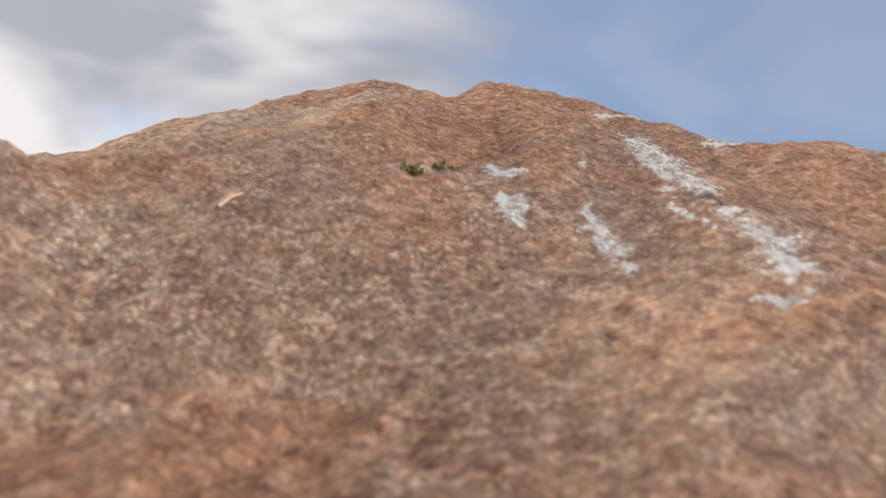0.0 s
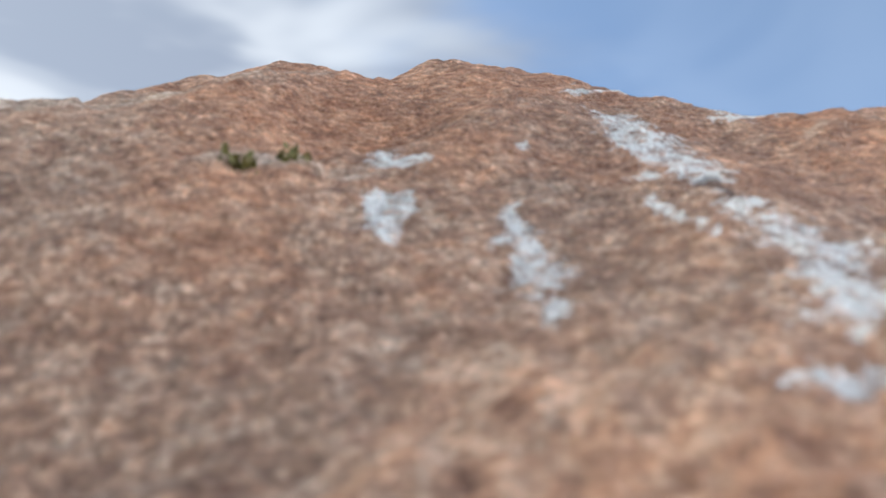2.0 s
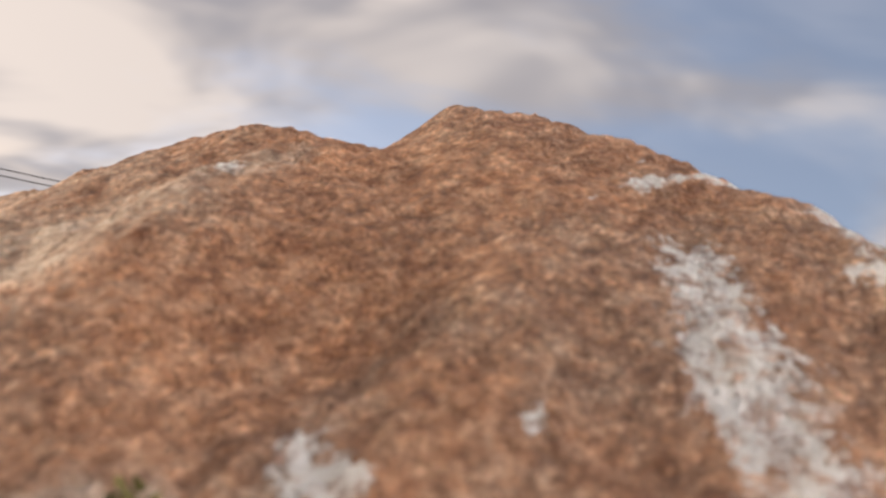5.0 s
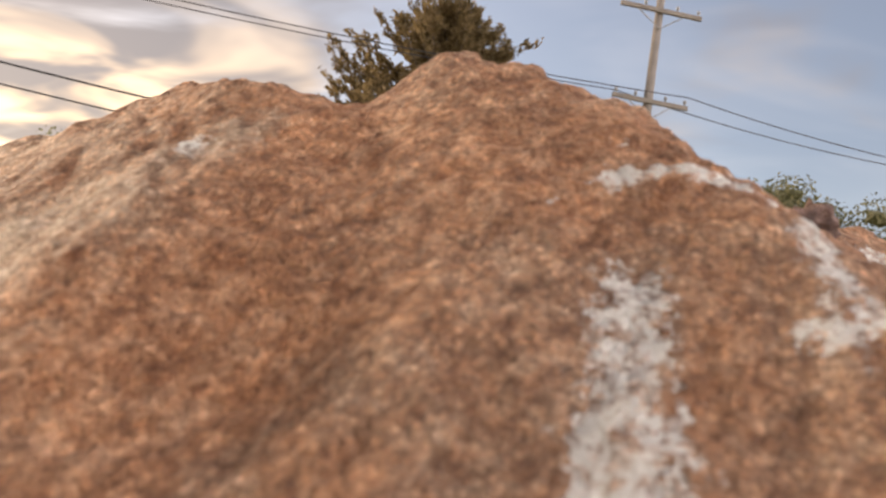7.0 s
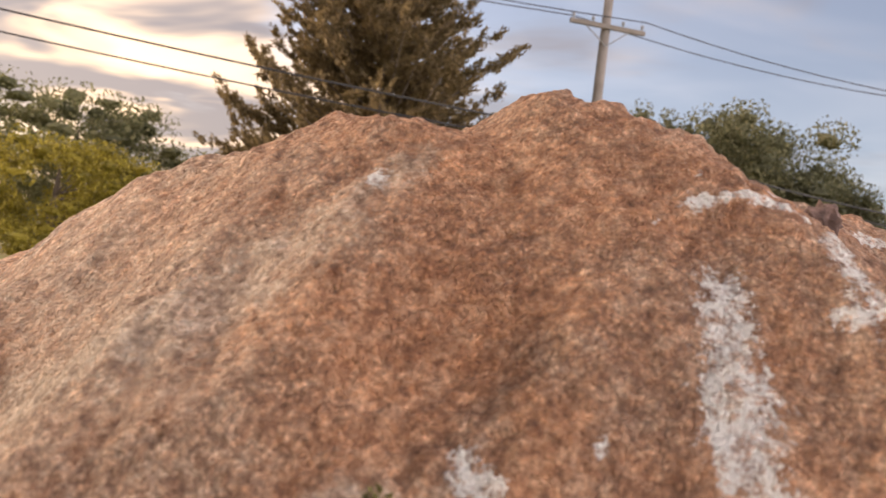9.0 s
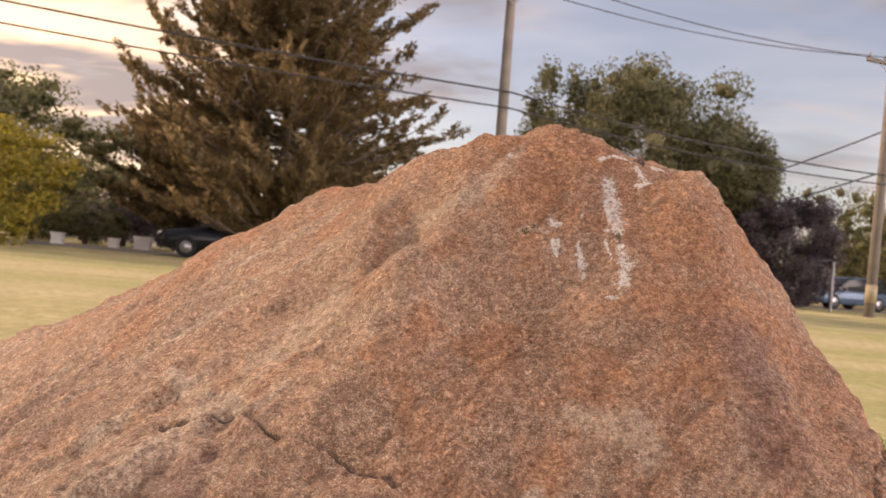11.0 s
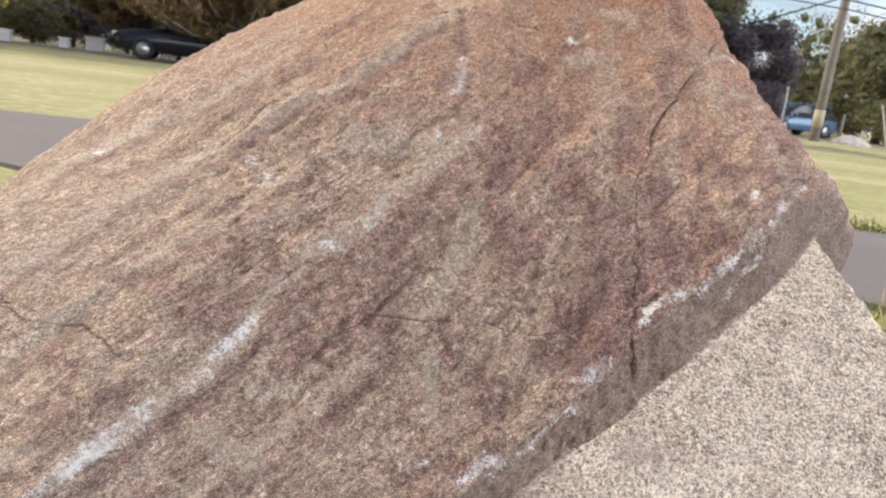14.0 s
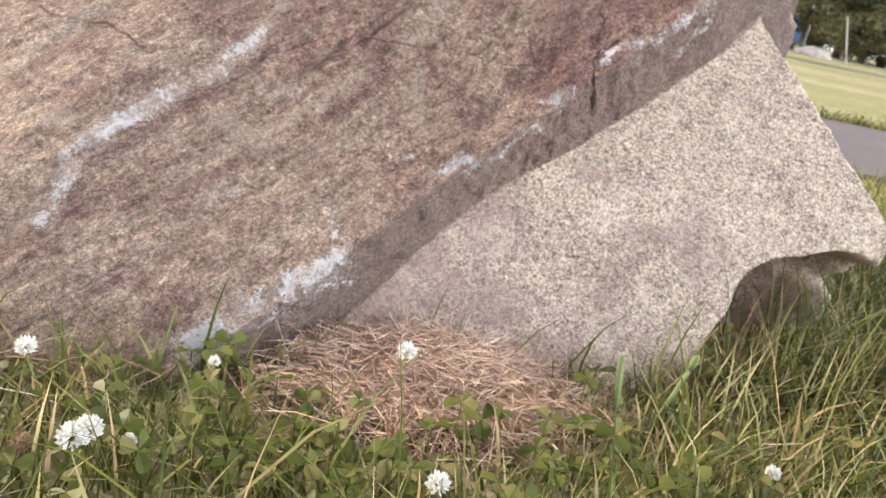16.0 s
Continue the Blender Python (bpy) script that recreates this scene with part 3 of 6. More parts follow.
CRACKS = [
    ([(0.165, 0.395), (0.1562, 0.381), (0.1132, 0.3118), (0.0784, 0.2545), (0.0462, 0.2048), (0.0404, 0.180)], 0.0018, 0.0050),
    ([(0.0404, 0.180), (0.0135, 0.113), (0.006, 0.010), (0.000, -0.030)], 0.0015, 0.0016),
    ([(0.022, -0.015), (-0.004, -0.045), (0.000, -0.085)], 0.0026, 0.0045),
    ([(-0.2041, 0.3669), (-0.1651, 0.3718), (-0.1357, 0.3607), (-0.1109, 0.3503), (-0.0863, 0.3316)], 0.0020, 0.0035),
    ([(-0.5717, -0.065), (-0.5297, -0.0857), (-0.4894, -0.087), (-0.4477, -0.1179)], 0.0022, 0.0035),
    ([(-0.2467, -0.0559), (-0.1952, -0.0542), (-0.1435, -0.0531), (-0.102, -0.0616), (-0.021, -0.0702)], 0.0011, 0.0010),
    ([(-0.335, 0.345), (-0.326, 0.320), (-0.322, 0.300)], 0.0016, 0.0020),
]


def build_boulder():
    # angles about the x axis (front foot, face, top, back) and towards either end
    top_a = math.atan2(0.055 + 0.10, 0.75 - 0.20)
    A = spread(-math.pi, math.pi, lambda a: 0.0050 if -2.45 < a < 0.45 else 0.03, [(top_a - 0.17, 0.30, 0.0013)])
    top_b = math.atan2(0.10, 0.57)
    B = spread(-1.5704, 1.5704, lambda b: 0.0052 if abs(b) < 1.05 else 0.02, [(top_b - 0.02, 0.17, 0.0013)])
    a, b = np.meshgrid(A[:-1], B, indexing="ij")
    dirs = np.stack([np.sin(b), np.cos(b) * np.sin(a), np.cos(b) * np.cos(a)], -1)
    r, is_grey = boulder_reach(dirs)
    p = CORE + dirs * r[..., None]
    near_top = np.exp(-(((p - np.array((0.0, 0.03, 0.72))) / 0.15) ** 2).sum(-1))
    # bedding ledges, drawn out from lower left to upper right, strongest on the left shoulder
    bed_dir = np.array((0.69, 0.48, 0.54))
    q = p - (p @ bed_dir)[..., None] * bed_dir * 0.86
    wob = p + 0.02 * np.stack([rough_noise(p, 0.07, 2, s) for s in (81, 83, 87)], -1)
    ledge = 1 - np.abs(rough_noise(wob - (wob @ bed_dir)[..., None] * bed_dir * 0.86, 0.055, 3, 11))
    left = np.clip((0.02 - p[..., 0]) / 0.25, 0.15, 1)
    d = 0.0065 * (ledge - 0.6) * left * (1 - is_grey) + 0.0040 * rough_noise(q, 0.035, 3, 15) * (1 - 0.7 * is_grey)
    # rills running down the right half
    run = p * np.array((1.0, 0.16, 0.16))
    d = d + 0.0042 * rough_noise(run, 0.030, 3, 91) * (1.1 - left) * (1 - is_grey)
    uv0 = np.stack([p[..., 0], p @ UPSLOPE], -1)
    stray = 0.011 * np.stack([rough_noise(p, 0.05, 4, 61, 0.65), rough_noise(p, 0.05, 4, 67, 0.65)], -1)
    some = np.clip(0.75 + 0.6 * rough_noise(p, 0.05, 2, 69), 0.1, 1.5) * (1 - is_grey)
    for points, radius, high in LEDGES:
        d = d + ledge_height(uv0 + 0.4 * stray, points, radius, high) * some
    # ragged lip
    n, reach = np.array(UPPER[4][0]) / np.linalg.norm(UPPER[4][0]), UPPER[4][1]
    d = d + 0.0075 * rough_noise(p, 0.055, 3, 73) * np.exp(-((p @ n - reach) / 0.022) ** 2) * (p[..., 1] < -0.1) * (1 - is_grey)
    d = d * (1 - 0.85 * near_top)
    d = d + 0.0030 * rough_noise(q, 0.017, 3, 27, 0.6) * (1 - 0.93 * near_top) * (1 - 0.85 * is_grey)
    d = d + 0.0027 * rough_noise(p, 0.012, 2, 23) * (1 - 0.80 * near_top) * (1 - 0.4 * is_grey)
    d = d + (0.0008 + 0.0007 * near_top) * rough_noise(p, 0.0045, 2, 31) - 0.0014 * near_top * np.abs(rough_noise(p, 0.0034, 2, 37))
    uv = np.stack([p[..., 0], p @ UPSLOPE], -1)
    n, reach = np.array(UPPER[4][0]) / np.linalg.norm(UPPER[4][0]), UPPER[4][1]
    facing = np.cross(np.gradient(p, axis=0), np.gradient(p, axis=1))
    facing /= np.linalg.norm(facing, axis=-1)[..., None] + 1e-12
    facing *= np.sign((facing * dirs).sum(-1))[..., None]
    face = np.array(UPPER[0][0]) / np.linalg.norm(UPPER[0][0])
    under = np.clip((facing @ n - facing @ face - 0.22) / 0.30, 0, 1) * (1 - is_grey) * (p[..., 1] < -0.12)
    front = (is_grey < 0.5) & (p[..., 1] < 0.12)
    crack = np.full(r.shape, -1.0)
    wander = 0.0025 * np.stack([rough_noise(p, 0.02, 2, 51), rough_noise(p, 0.02, 2, 57)], -1)
    broken = np.clip(0.10 + 0.55 * rough_noise(p, 0.018, 2, 59), 0, 0.75)
    for points, radius, depth in CRACKS:
        c = np.where(front, cover_of(uv + wander, polyline(points, radius)), -1) - broken
        d = d - depth * np.clip(c * 1.6, 0, 1)
        crack = np.maximum(crack, c)
    # hollow scooped out under the right foot
    mid, size = np.array((0.291, -0.497, -0.002)), np.array((0.178, 0.160, 0.165))
    p = CORE + dirs * (r + d)[..., None]
    off = np.linalg.norm((p - mid) / size, axis=-1) + 0.05 * rough_noise(p, 0.05, 2, 97)
    rim = np.clip((1 - off) / 0.14, 0, 1)
    dug = rim * rim * (3 - 2 * rim)
    p = p - dirs * (0.085 * dug + 0.09 * np.clip(1 - off, 0, 1))[..., None]
    is_grey = is_grey * (1 - 0.8 * dug)
    na, nb = p.shape[:2]
    verts = p.reshape(-1, 3)
    i = np.arange(na)[:, None] * nb + np.arange(nb - 1)[None]
    j = ((np.arange(na) + 1) % na)[:, None] * nb + np.arange(nb - 1)[None]
    quads = np.stack([i, j, j + 1, i + 1], -1).reshape(-1, 4)
    me = bpy.data.meshes.new("boulder")
    me.vertices.add(len(verts)); me.vertices.foreach_set("co", verts.ravel())
    me.loops.add(quads.size); me.loops.foreach_set("vertex_index", quads.ravel())
    me.polygons.add(len(quads))
    me.polygons.foreach_set("loop_start", np.arange(0, quads.size, 4))
    me.polygons.foreach_set("use_smooth", np.ones(len(quads), bool))
    me.update(calc_edges=True)
    white = cover_of(uv, STREAK + CREST_WHITE)
    thick = cover_of(uv + 0.03 * stray, THICK_WHITE)
    white = np.maximum(white, np.where(thick > 0, thick + 0.9, -1.0))
    lime = cover_of(uv + 0.5 * stray, LIME)
    crust = cover_of(uv + 0.35 * stray, THICK_LIME)
    lime = np.maximum(lime, np.where(crust > 0, crust + 0.55, -1.0))
    pale = np.maximum(cover_of(uv + 0.3 * stray, PALE), cover_of(uv + 0.3 * stray, [(*m[:4], m[4] * 1.8, m[5] * 1.8) for m in PALE_RIDGE]) - 0.35)
    # grazing sun on the crests and shade beneath them, put into the colour
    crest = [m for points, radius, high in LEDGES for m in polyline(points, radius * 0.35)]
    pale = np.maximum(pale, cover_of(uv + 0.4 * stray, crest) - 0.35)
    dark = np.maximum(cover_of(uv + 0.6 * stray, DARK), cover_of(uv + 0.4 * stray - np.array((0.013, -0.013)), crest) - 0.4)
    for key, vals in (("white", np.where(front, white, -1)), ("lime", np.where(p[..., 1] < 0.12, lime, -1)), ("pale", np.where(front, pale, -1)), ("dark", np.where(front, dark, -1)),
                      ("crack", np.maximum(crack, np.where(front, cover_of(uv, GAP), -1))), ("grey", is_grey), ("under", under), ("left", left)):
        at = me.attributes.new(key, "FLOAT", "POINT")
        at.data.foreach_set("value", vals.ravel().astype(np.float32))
    return me


def attribute(nt, name):
    n = nt.nodes.new("ShaderNodeAttribute")
    n.attribute_name = name
    return n.outputs["Fac"]


def granite():
    m, nt, b = material("weathered_granite")
    co = nt.nodes.new("ShaderNodeTexCoord").outputs["Object"]
    left = attribute(nt, "left")
    broad = noise_tex(nt, co, 7, 4, 0.6, 0.6)
    patchy = noise_tex(nt, co, 30, 5, 0.65, 0.5)
    dome_a, tone_a = crumbs(nt, co, 1050)
    dome_b, tone_b = crumbs(nt, co, 470)
    mid = calc(nt, "ADD", calc(nt, "MULTIPLY", noise_tex(nt, co, 260, 5, 0.75), 0.72), calc(nt, "ADD", calc(nt, "MULTIPLY", tone_a, 0.15), calc(nt, "MULTIPLY", tone_b, 0.13)))
    fine = noise_tex(nt, co, 640, 4, 0.75)
    # streaks along the bedding and down the slope
    bed = nt.nodes.new("ShaderNodeMapping")
    bed.vector_type = "TEXTURE"
    bed.inputs["Rotation"].default_value = (0, radians(-32.7), radians(34.8))
    bed.inputs["Scale"].default_value = (7.0, 1, 1)
    nt.links.new(co, bed.inputs[0])
    grainy = noise_tex(nt, bed.outputs[0], 42, 5, 0.65, 0.4)
    run = nt.nodes.new("ShaderNodeMapping")
    run.inputs["Scale"].default_value = (1, 0.12, 0.12)
    nt.links.new(co, run.inputs[0])
    rills = noise_tex(nt, run.outputs[0], 22, 4, 0.6, 0.3)
    rust = ramp(nt, mid, [(0.33, (0.295, 0.118, 0.053)), (0.49, (0.52, 0.252, 0.132)), (0.67, (0.73, 0.425, 0.262))])
    tan = ramp(nt, mid, [(0.33, (0.31, 0.160, 0.096)), (0.49, (0.54, 0.330, 0.212)), (0.67, (0.76, 0.56, 0.41))])
    base = mixed(nt, span(nt, calc(nt, "ADD", calc(nt, "MULTIPLY", broad, 0.5), calc(nt, "MULTIPLY", patchy, 0.5)), 0.40, 0.57), rust, tan)
    # rusty near the top, duller below
    sep = nt.nodes.new("ShaderNodeSeparateXYZ")
    nt.links.new(co, sep.inputs[0])
    height = calc(nt, "SUBTRACT", sep.outputs[2], calc(nt, "MULTIPLY", calc(nt, "ABSOLUTE", calc(nt, "ADD", sep.outputs[0], 0.02)), 0.14))
    low = span(nt, calc(nt, "ADD", height, calc(nt, "MULTIPLY", broad, 0.3)), 0.44, 0.74, 1, 0)
    cream = ramp(nt, mid, [(0.33, (0.26, 0.168, 0.112)), (0.49, (0.52, 0.378, 0.278)), (0.67, (0.73, 0.585, 0.47))])
    maroon = ramp(nt, mid, [(0.33, (0.14, 0.066, 0.054)), (0.49, (0.345, 0.198, 0.156)), (0.67, (0.56, 0.41, 0.35))])
    patches = calc(nt, "ADD", calc(nt, "MULTIPLY", noise_tex(nt, co, 9, 5, 0.62, 1.2), 1.0), calc(nt, "MULTIPLY_ADD", left, -0.13, 0.08))
    dull = mixed(nt, span(nt, patches, 0.48, 0.64), cream, maroon)
    base = mixed(nt, calc(nt, "MULTIPLY", low, 0.95), base, dull)
    pale_tone = ramp(nt, mid, [(0.33, (0.29, 0.205, 0.145)), (0.5, (0.61, 0.475, 0.355)), (0.67, (0.86, 0.74, 0.60))])
    dark_tone = ramp(nt, mid, [(0.33, (0.070, 0.030, 0.026)), (0.5, (0.22, 0.105, 0.085)), (0.67, (0.42, 0.26, 0.21))])
    base = mixed(nt, calc(nt, "MULTIPLY", span(nt, grainy, 0.52, 0.64), calc(nt, "MULTIPLY", left, 0.75)), base, pale_tone)
    base = mixed(nt, calc(nt, "MULTIPLY", span(nt, grainy, 0.46, 0.30), calc(nt, "MULTIPLY", left, 0.45)), base, dark_tone)
    lower_only = span(nt, sep.outputs[2], 0.52, 0.62, 1, 0)
    rmask = calc(nt, "MULTIPLY", calc(nt, "SUBTRACT", 1.1, left, clamp=True), lower_only)
    base = mixed(nt, calc(nt, "MULTIPLY", span(nt, rills, 0.50, 0.62), calc(nt, "MULTIPLY", rmask, 0.45)), base, dark_tone)
    base = mixed(nt, calc(nt, "MULTIPLY", span(nt, rills, 0.47, 0.34), calc(nt, "MULTIPLY", rmask, 0.5)), base, pale_tone)
    blot = span(nt, noise_tex(nt, co, 16, 5, 0.7, 0.9), 0.55, 0.65)
    base = mixed(nt, calc(nt, "MULTIPLY", blot, calc(nt, "MULTIPLY", low, 0.40)), base, dark_tone)
    # pale crystals, with their glints put in as near-white specks
    crystal_glints = span(nt, noise_tex(nt, co, 480, 4, 0.8, 0.3), 0.56, 0.65)
    clusters = span(nt, noise_tex(nt, co, 24, 5, 0.7, 0.8), 0.42, 0.64, 0.15, 1.0)
    base = mixed(nt, calc(nt, "MULTIPLY", crystal_glints, calc(nt, "MULTIPLY", clusters, calc(nt, "MULTIPLY_ADD", low, 0.48, 0.08))), base, (0.88, 0.79, 0.68))
    pits = span(nt, noise_tex(nt, co, 400, 4, 0.8, 0.2), 0.43, 0.34)
    base = mixed(nt, calc(nt, "MULTIPLY", pits, calc(nt, "MULTIPLY_ADD", low, 0.22, 0.16)), base, (0.15, 0.080, 0.060))
    speck = ramp(nt, fine, [(0.36, (0.55, 0.50, 0.48)), (0.5, (1, 1, 1)), (0.64, (1.3, 1.26, 1.22))])
    base = mixed(nt, 0.6, base, speck, "MULTIPLY")
    small, large = grains(nt, co, 850), grains(nt, co, 400)
    base = mixed(nt, calc(nt, "MULTIPLY_ADD", low, 0.12, 0.32), base, ramp(nt, small, [(0.0, (0.55, 0.49, 0.46)), (0.35, (0.88, 0.85, 0.83)), (0.75, (1.08, 1.06, 1.05)), (1.0, (1.65, 1.62, 1.58))]), "MULTIPLY")
    base = mixed(nt, calc(nt, "MULTIPLY_ADD", low, 0.18, 0.30), base, ramp(nt, large, [(0.0, (0.62, 0.55, 0.52)), (0.5, (1.0, 1.0, 1.0)), (1.0, (1.40, 1.36, 1.32))]), "MULTIPLY")
    # weathered flecks a centimetre long, drawn out along the bedding
    fleck_map = nt.nodes.new("ShaderNodeMapping")
    fleck_map.vector_type = "TEXTURE"
    fleck_map.inputs["Rotation"].default_value = (0, radians(-32.7), radians(34.8))
    fleck_map.inputs["Scale"].default_value = (2.2, 1, 1)
    nt.links.new(co, fleck_map.inputs[0])
    flecks = noise_tex(nt, fleck_map.outputs[0], 145, 6, 0.8, 0.4)
    base = mixed(nt, calc(nt, "MULTIPLY_ADD", low, 0.60, 0.30), base, ramp(nt, flecks, [(0.36, (0.36, 0.30, 0.27)), (0.47, (0.92, 0.90, 0.88)), (0.55, (1.12, 1.11, 1.09)), (0.65, (1.70, 1.66, 1.60))]), "MULTIPLY")
    # dark between the crumbs: caught dirt, with the pits' shade painted in
    nook = calc(nt, "MULTIPLY", span(nt, dome_a, 0.62, 0.36), span(nt, patchy, 0.40, 0.60, 0.10, 0.42))
    base = mixed(nt, nook, base, (0.13, 0.070, 0.048))
    jag = calc(nt, "MULTIPLY_ADD", noise_tex(nt, co, 420, 5, 0.8), 4.0, -2.0)
    wide = calc(nt, "MULTIPLY_ADD", noise_tex(nt, co, 75, 5, 0.75), 4.0, -2.0)
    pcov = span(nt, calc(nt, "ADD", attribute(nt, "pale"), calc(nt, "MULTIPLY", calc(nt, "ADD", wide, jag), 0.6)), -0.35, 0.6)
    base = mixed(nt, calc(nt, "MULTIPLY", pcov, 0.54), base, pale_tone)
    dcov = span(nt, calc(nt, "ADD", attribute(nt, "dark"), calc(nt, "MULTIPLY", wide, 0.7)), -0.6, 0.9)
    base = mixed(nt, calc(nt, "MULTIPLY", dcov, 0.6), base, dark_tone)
    # band under the lip: dust, with the lip's shade painted in as darker brown
    dusty_shade = ramp(nt, mid, [(0.30, (0.10, 0.074, 0.060)), (0.5, (0.225, 0.163, 0.13)), (0.70, (0.38, 0.29, 0.235))])
    base = mixed(nt, calc(nt, "MULTIPLY", attribute(nt, "under"), 0.85), base, dusty_shade)
    # freshly broken grey face: pale feldspar with dark mica
    g1 = calc(nt, "ADD", calc(nt, "MULTIPLY", noise_tex(nt, co, 340, 3, 0.8, 0.6), 0.62), calc(nt, "ADD", calc(nt, "MULTIPLY", noise_tex(nt, co, 130, 3, 0.7, 0.4), 0.24), calc(nt, "MULTIPLY", noise_tex(nt, co, 22, 3, 0.6), 0.14)))
    grey = ramp(nt, g1, [(0.40, (0.155, 0.105, 0.078)), (0.455, (0.37, 0.275, 0.203)), (0.515, (0.62, 0.495, 0.368)), (0.58, (0.90, 0.765, 0.59))])
    # rosier and darker to the left, where the face's shade is painted in
    rosy_shade = mixed(nt, 0.6, grey, (0.34, 0.225, 0.19))
    grey = mixed(nt, span(nt, calc(nt, "ADD", noise_tex(nt, co, 12, 4, 0.6), calc(nt, "MULTIPLY", sep.outputs[0], -0.7)), 0.42, 0.68), grey, rosy_shade)
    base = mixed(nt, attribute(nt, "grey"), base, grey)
    flaky = calc(nt, "ADD", calc(nt, "MULTIPLY", jag, 1.5), calc(nt, "MULTIPLY", wide, 1.2))
    wm = span(nt, calc(nt, "ADD", attribute(nt, "white"), calc(nt, "MULTIPLY", flaky, 0.8)), -0.05, 0.55)
    wm = calc(nt, "MULTIPLY", wm, span(nt, attribute(nt, "white"), -0.95, -0.3))
    wm = calc(nt, "MULTIPLY", wm, span(nt, noise_tex(nt, co, 430, 5, 0.8, 0.3), 0.40, 0.52, 0.22, 1.0))
    base = mixed(nt, calc(nt, "MULTIPLY", wm, 0.93), base, (0.93, 0.90, 0.85))
    grit = calc(nt, "MULTIPLY_ADD", noise_tex(nt, co, 330, 4, 0.85, 0.4), 5.0, -2.5)
    lm = span(nt, calc(nt, "ADD", attribute(nt, "lime"), calc(nt, "ADD", calc(nt, "MULTIPLY", grit, 1.7), calc(nt, "MULTIPLY", wide, 1.4))), 0.20, 0.80)
    lm = calc(nt, "MULTIPLY", lm, span(nt, attribute(nt, "lime"), -0.95, -0.3))
    lm = calc(nt, "MULTIPLY", lm, span(nt, noise_tex(nt, co, 38, 5, 0.75, 0.6), 0.43, 0.57, 0.14, 1.0))
    base = mixed(nt, calc(nt, "MULTIPLY", lm, 0.9), base, (0.92, 0.89, 0.85))
    cm = span(nt, calc(nt, "ADD", attribute(nt, "crack"), calc(nt, "MULTIPLY", jag, 0.3)), 0.0, 0.5)
    base = mixed(nt, calc(nt, "MULTIPLY", cm, 0.65), base, (0.07, 0.045, 0.038))
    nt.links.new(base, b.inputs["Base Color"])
    b.inputs["Roughness"].default_value = 0.72
    b.inputs["Specular IOR Level"].default_value = 0.45
    n1 = bump(nt, b, noise_tex(nt, co, 900, 4, 0.75), 1.0, 0.0011)
    rubble = calc(nt, "ADD", calc(nt, "ADD", calc(nt, "MULTIPLY", noise_tex(nt, co, 230, 5, 0.75), 0.9), calc(nt, "MULTIPLY", flecks, 0.9)), calc(nt, "ADD", calc(nt, "MULTIPLY", dome_a, 0.12), calc(nt, "MULTIPLY", dome_b, 0.16)))
    coarse = calc(nt, "MULTIPLY", rubble, calc(nt, "MULTIPLY_ADD", attribute(nt, "grey"), -0.7, 1.0))
    bump(nt, b, coarse, 1.0, 0.0055, n1)
    return m


boulder = new("boulder", build_boulder())
boulder.data.materials.append(granite())
tagged(boulder, "large weathered reddish granite boulder with white stains, standing on grass", "boulder")

# ---- ground, path and road ----


def grass_ground(name, scale, stops_a, stops_b):
    m, nt, b = material(name)
    co = nt.nodes.new("ShaderNodeTexCoord").outputs["Object"]
    broad = noise_tex(nt, co, 0.30 * scale, 5, 0.6)
    fine = noise_tex(nt, co, 9 * scale, 6, 0.75)
    # mower stripes: long soft bands
    mp = nt.nodes.new("ShaderNodeMapping")
    mp.inputs["Rotation"].default_value = (0, 0, radians(15.8))
    mp.inputs["Scale"].default_value = (0.05, 0.55, 1)
    nt.links.new(co, mp.inputs[0])
    band = noise_tex(nt, mp.outputs[0], 1.0, 3, 0.5)
    a = ramp(nt, fine, stops_a)
    c = ramp(nt, fine, stops_b)
    w = calc(nt, "ADD", calc(nt, "MULTIPLY", broad, 0.45), calc(nt, "MULTIPLY", band, 0.55))
    nt.links.new(mixed(nt, span(nt, w, 0.42, 0.58), a, c), b.inputs["Base Color"])
    b.inputs["Roughness"].default_value = 0.95
    b.inputs["Specular IOR Level"].default_value = 0.1
    bump(nt, b, fine, 0.7, 0.03)
    return m


FIELD = grass_ground("mown_field", 1.0, [(0.3, (0.204, 0.206, 0.080)), (0.6, (0.367, 0.343, 0.160)), (0.8, (0.510, 0.441, 0.275))],
                     [(0.3, (0.286, 0.245, 0.123)), (0.6, (0.490, 0.412, 0.246)), (0.8, (0.632, 0.519, 0.392))])


def sheet(xs, ys, height, mat, name):
    x, y = np.meshgrid(xs, ys, indexing="ij")
    z = height(x, y)
    na, nb = x.shape
    i = np.arange(na - 1)[:, None] * nb + np.arange(nb - 1)[None]
    f = np.stack([i, i + nb, i + nb + 1, i + 1], -1).reshape(-1, 4)
    return mesh_of(name, np.stack([x, y, z], -1).reshape(-1, 3), f, mat, True)


def ground_height(x, y):
    p = np.stack([np.asarray(x, float), np.asarray(y, float), np.zeros_like(np.asarray(x, float))], -1)
    near = np.exp(-(np.asarray(x) ** 2 + np.asarray(y) ** 2) / 9.0)
    return 0.010 * rough_noise(p, 0.35, 2, 71) * near + 0.03 * rough_noise(p, 6.0, 2, 75) * (1 - near)


def steps(near, far, n_near, n_far):
    tail = near * (far / near) ** (np.arange(1, n_far + 1) / n_far)
    return np.concatenate([-tail[::-1], np.linspace(-near, near, n_near), tail])


ground = tagged(new("ground", sheet(steps(3, 1500, 61, 22), steps(3, 1500, 61, 22), ground_height, FIELD, "ground")),
                "broad green and straw-yellow mown grass field", "lawn", kind="structure")


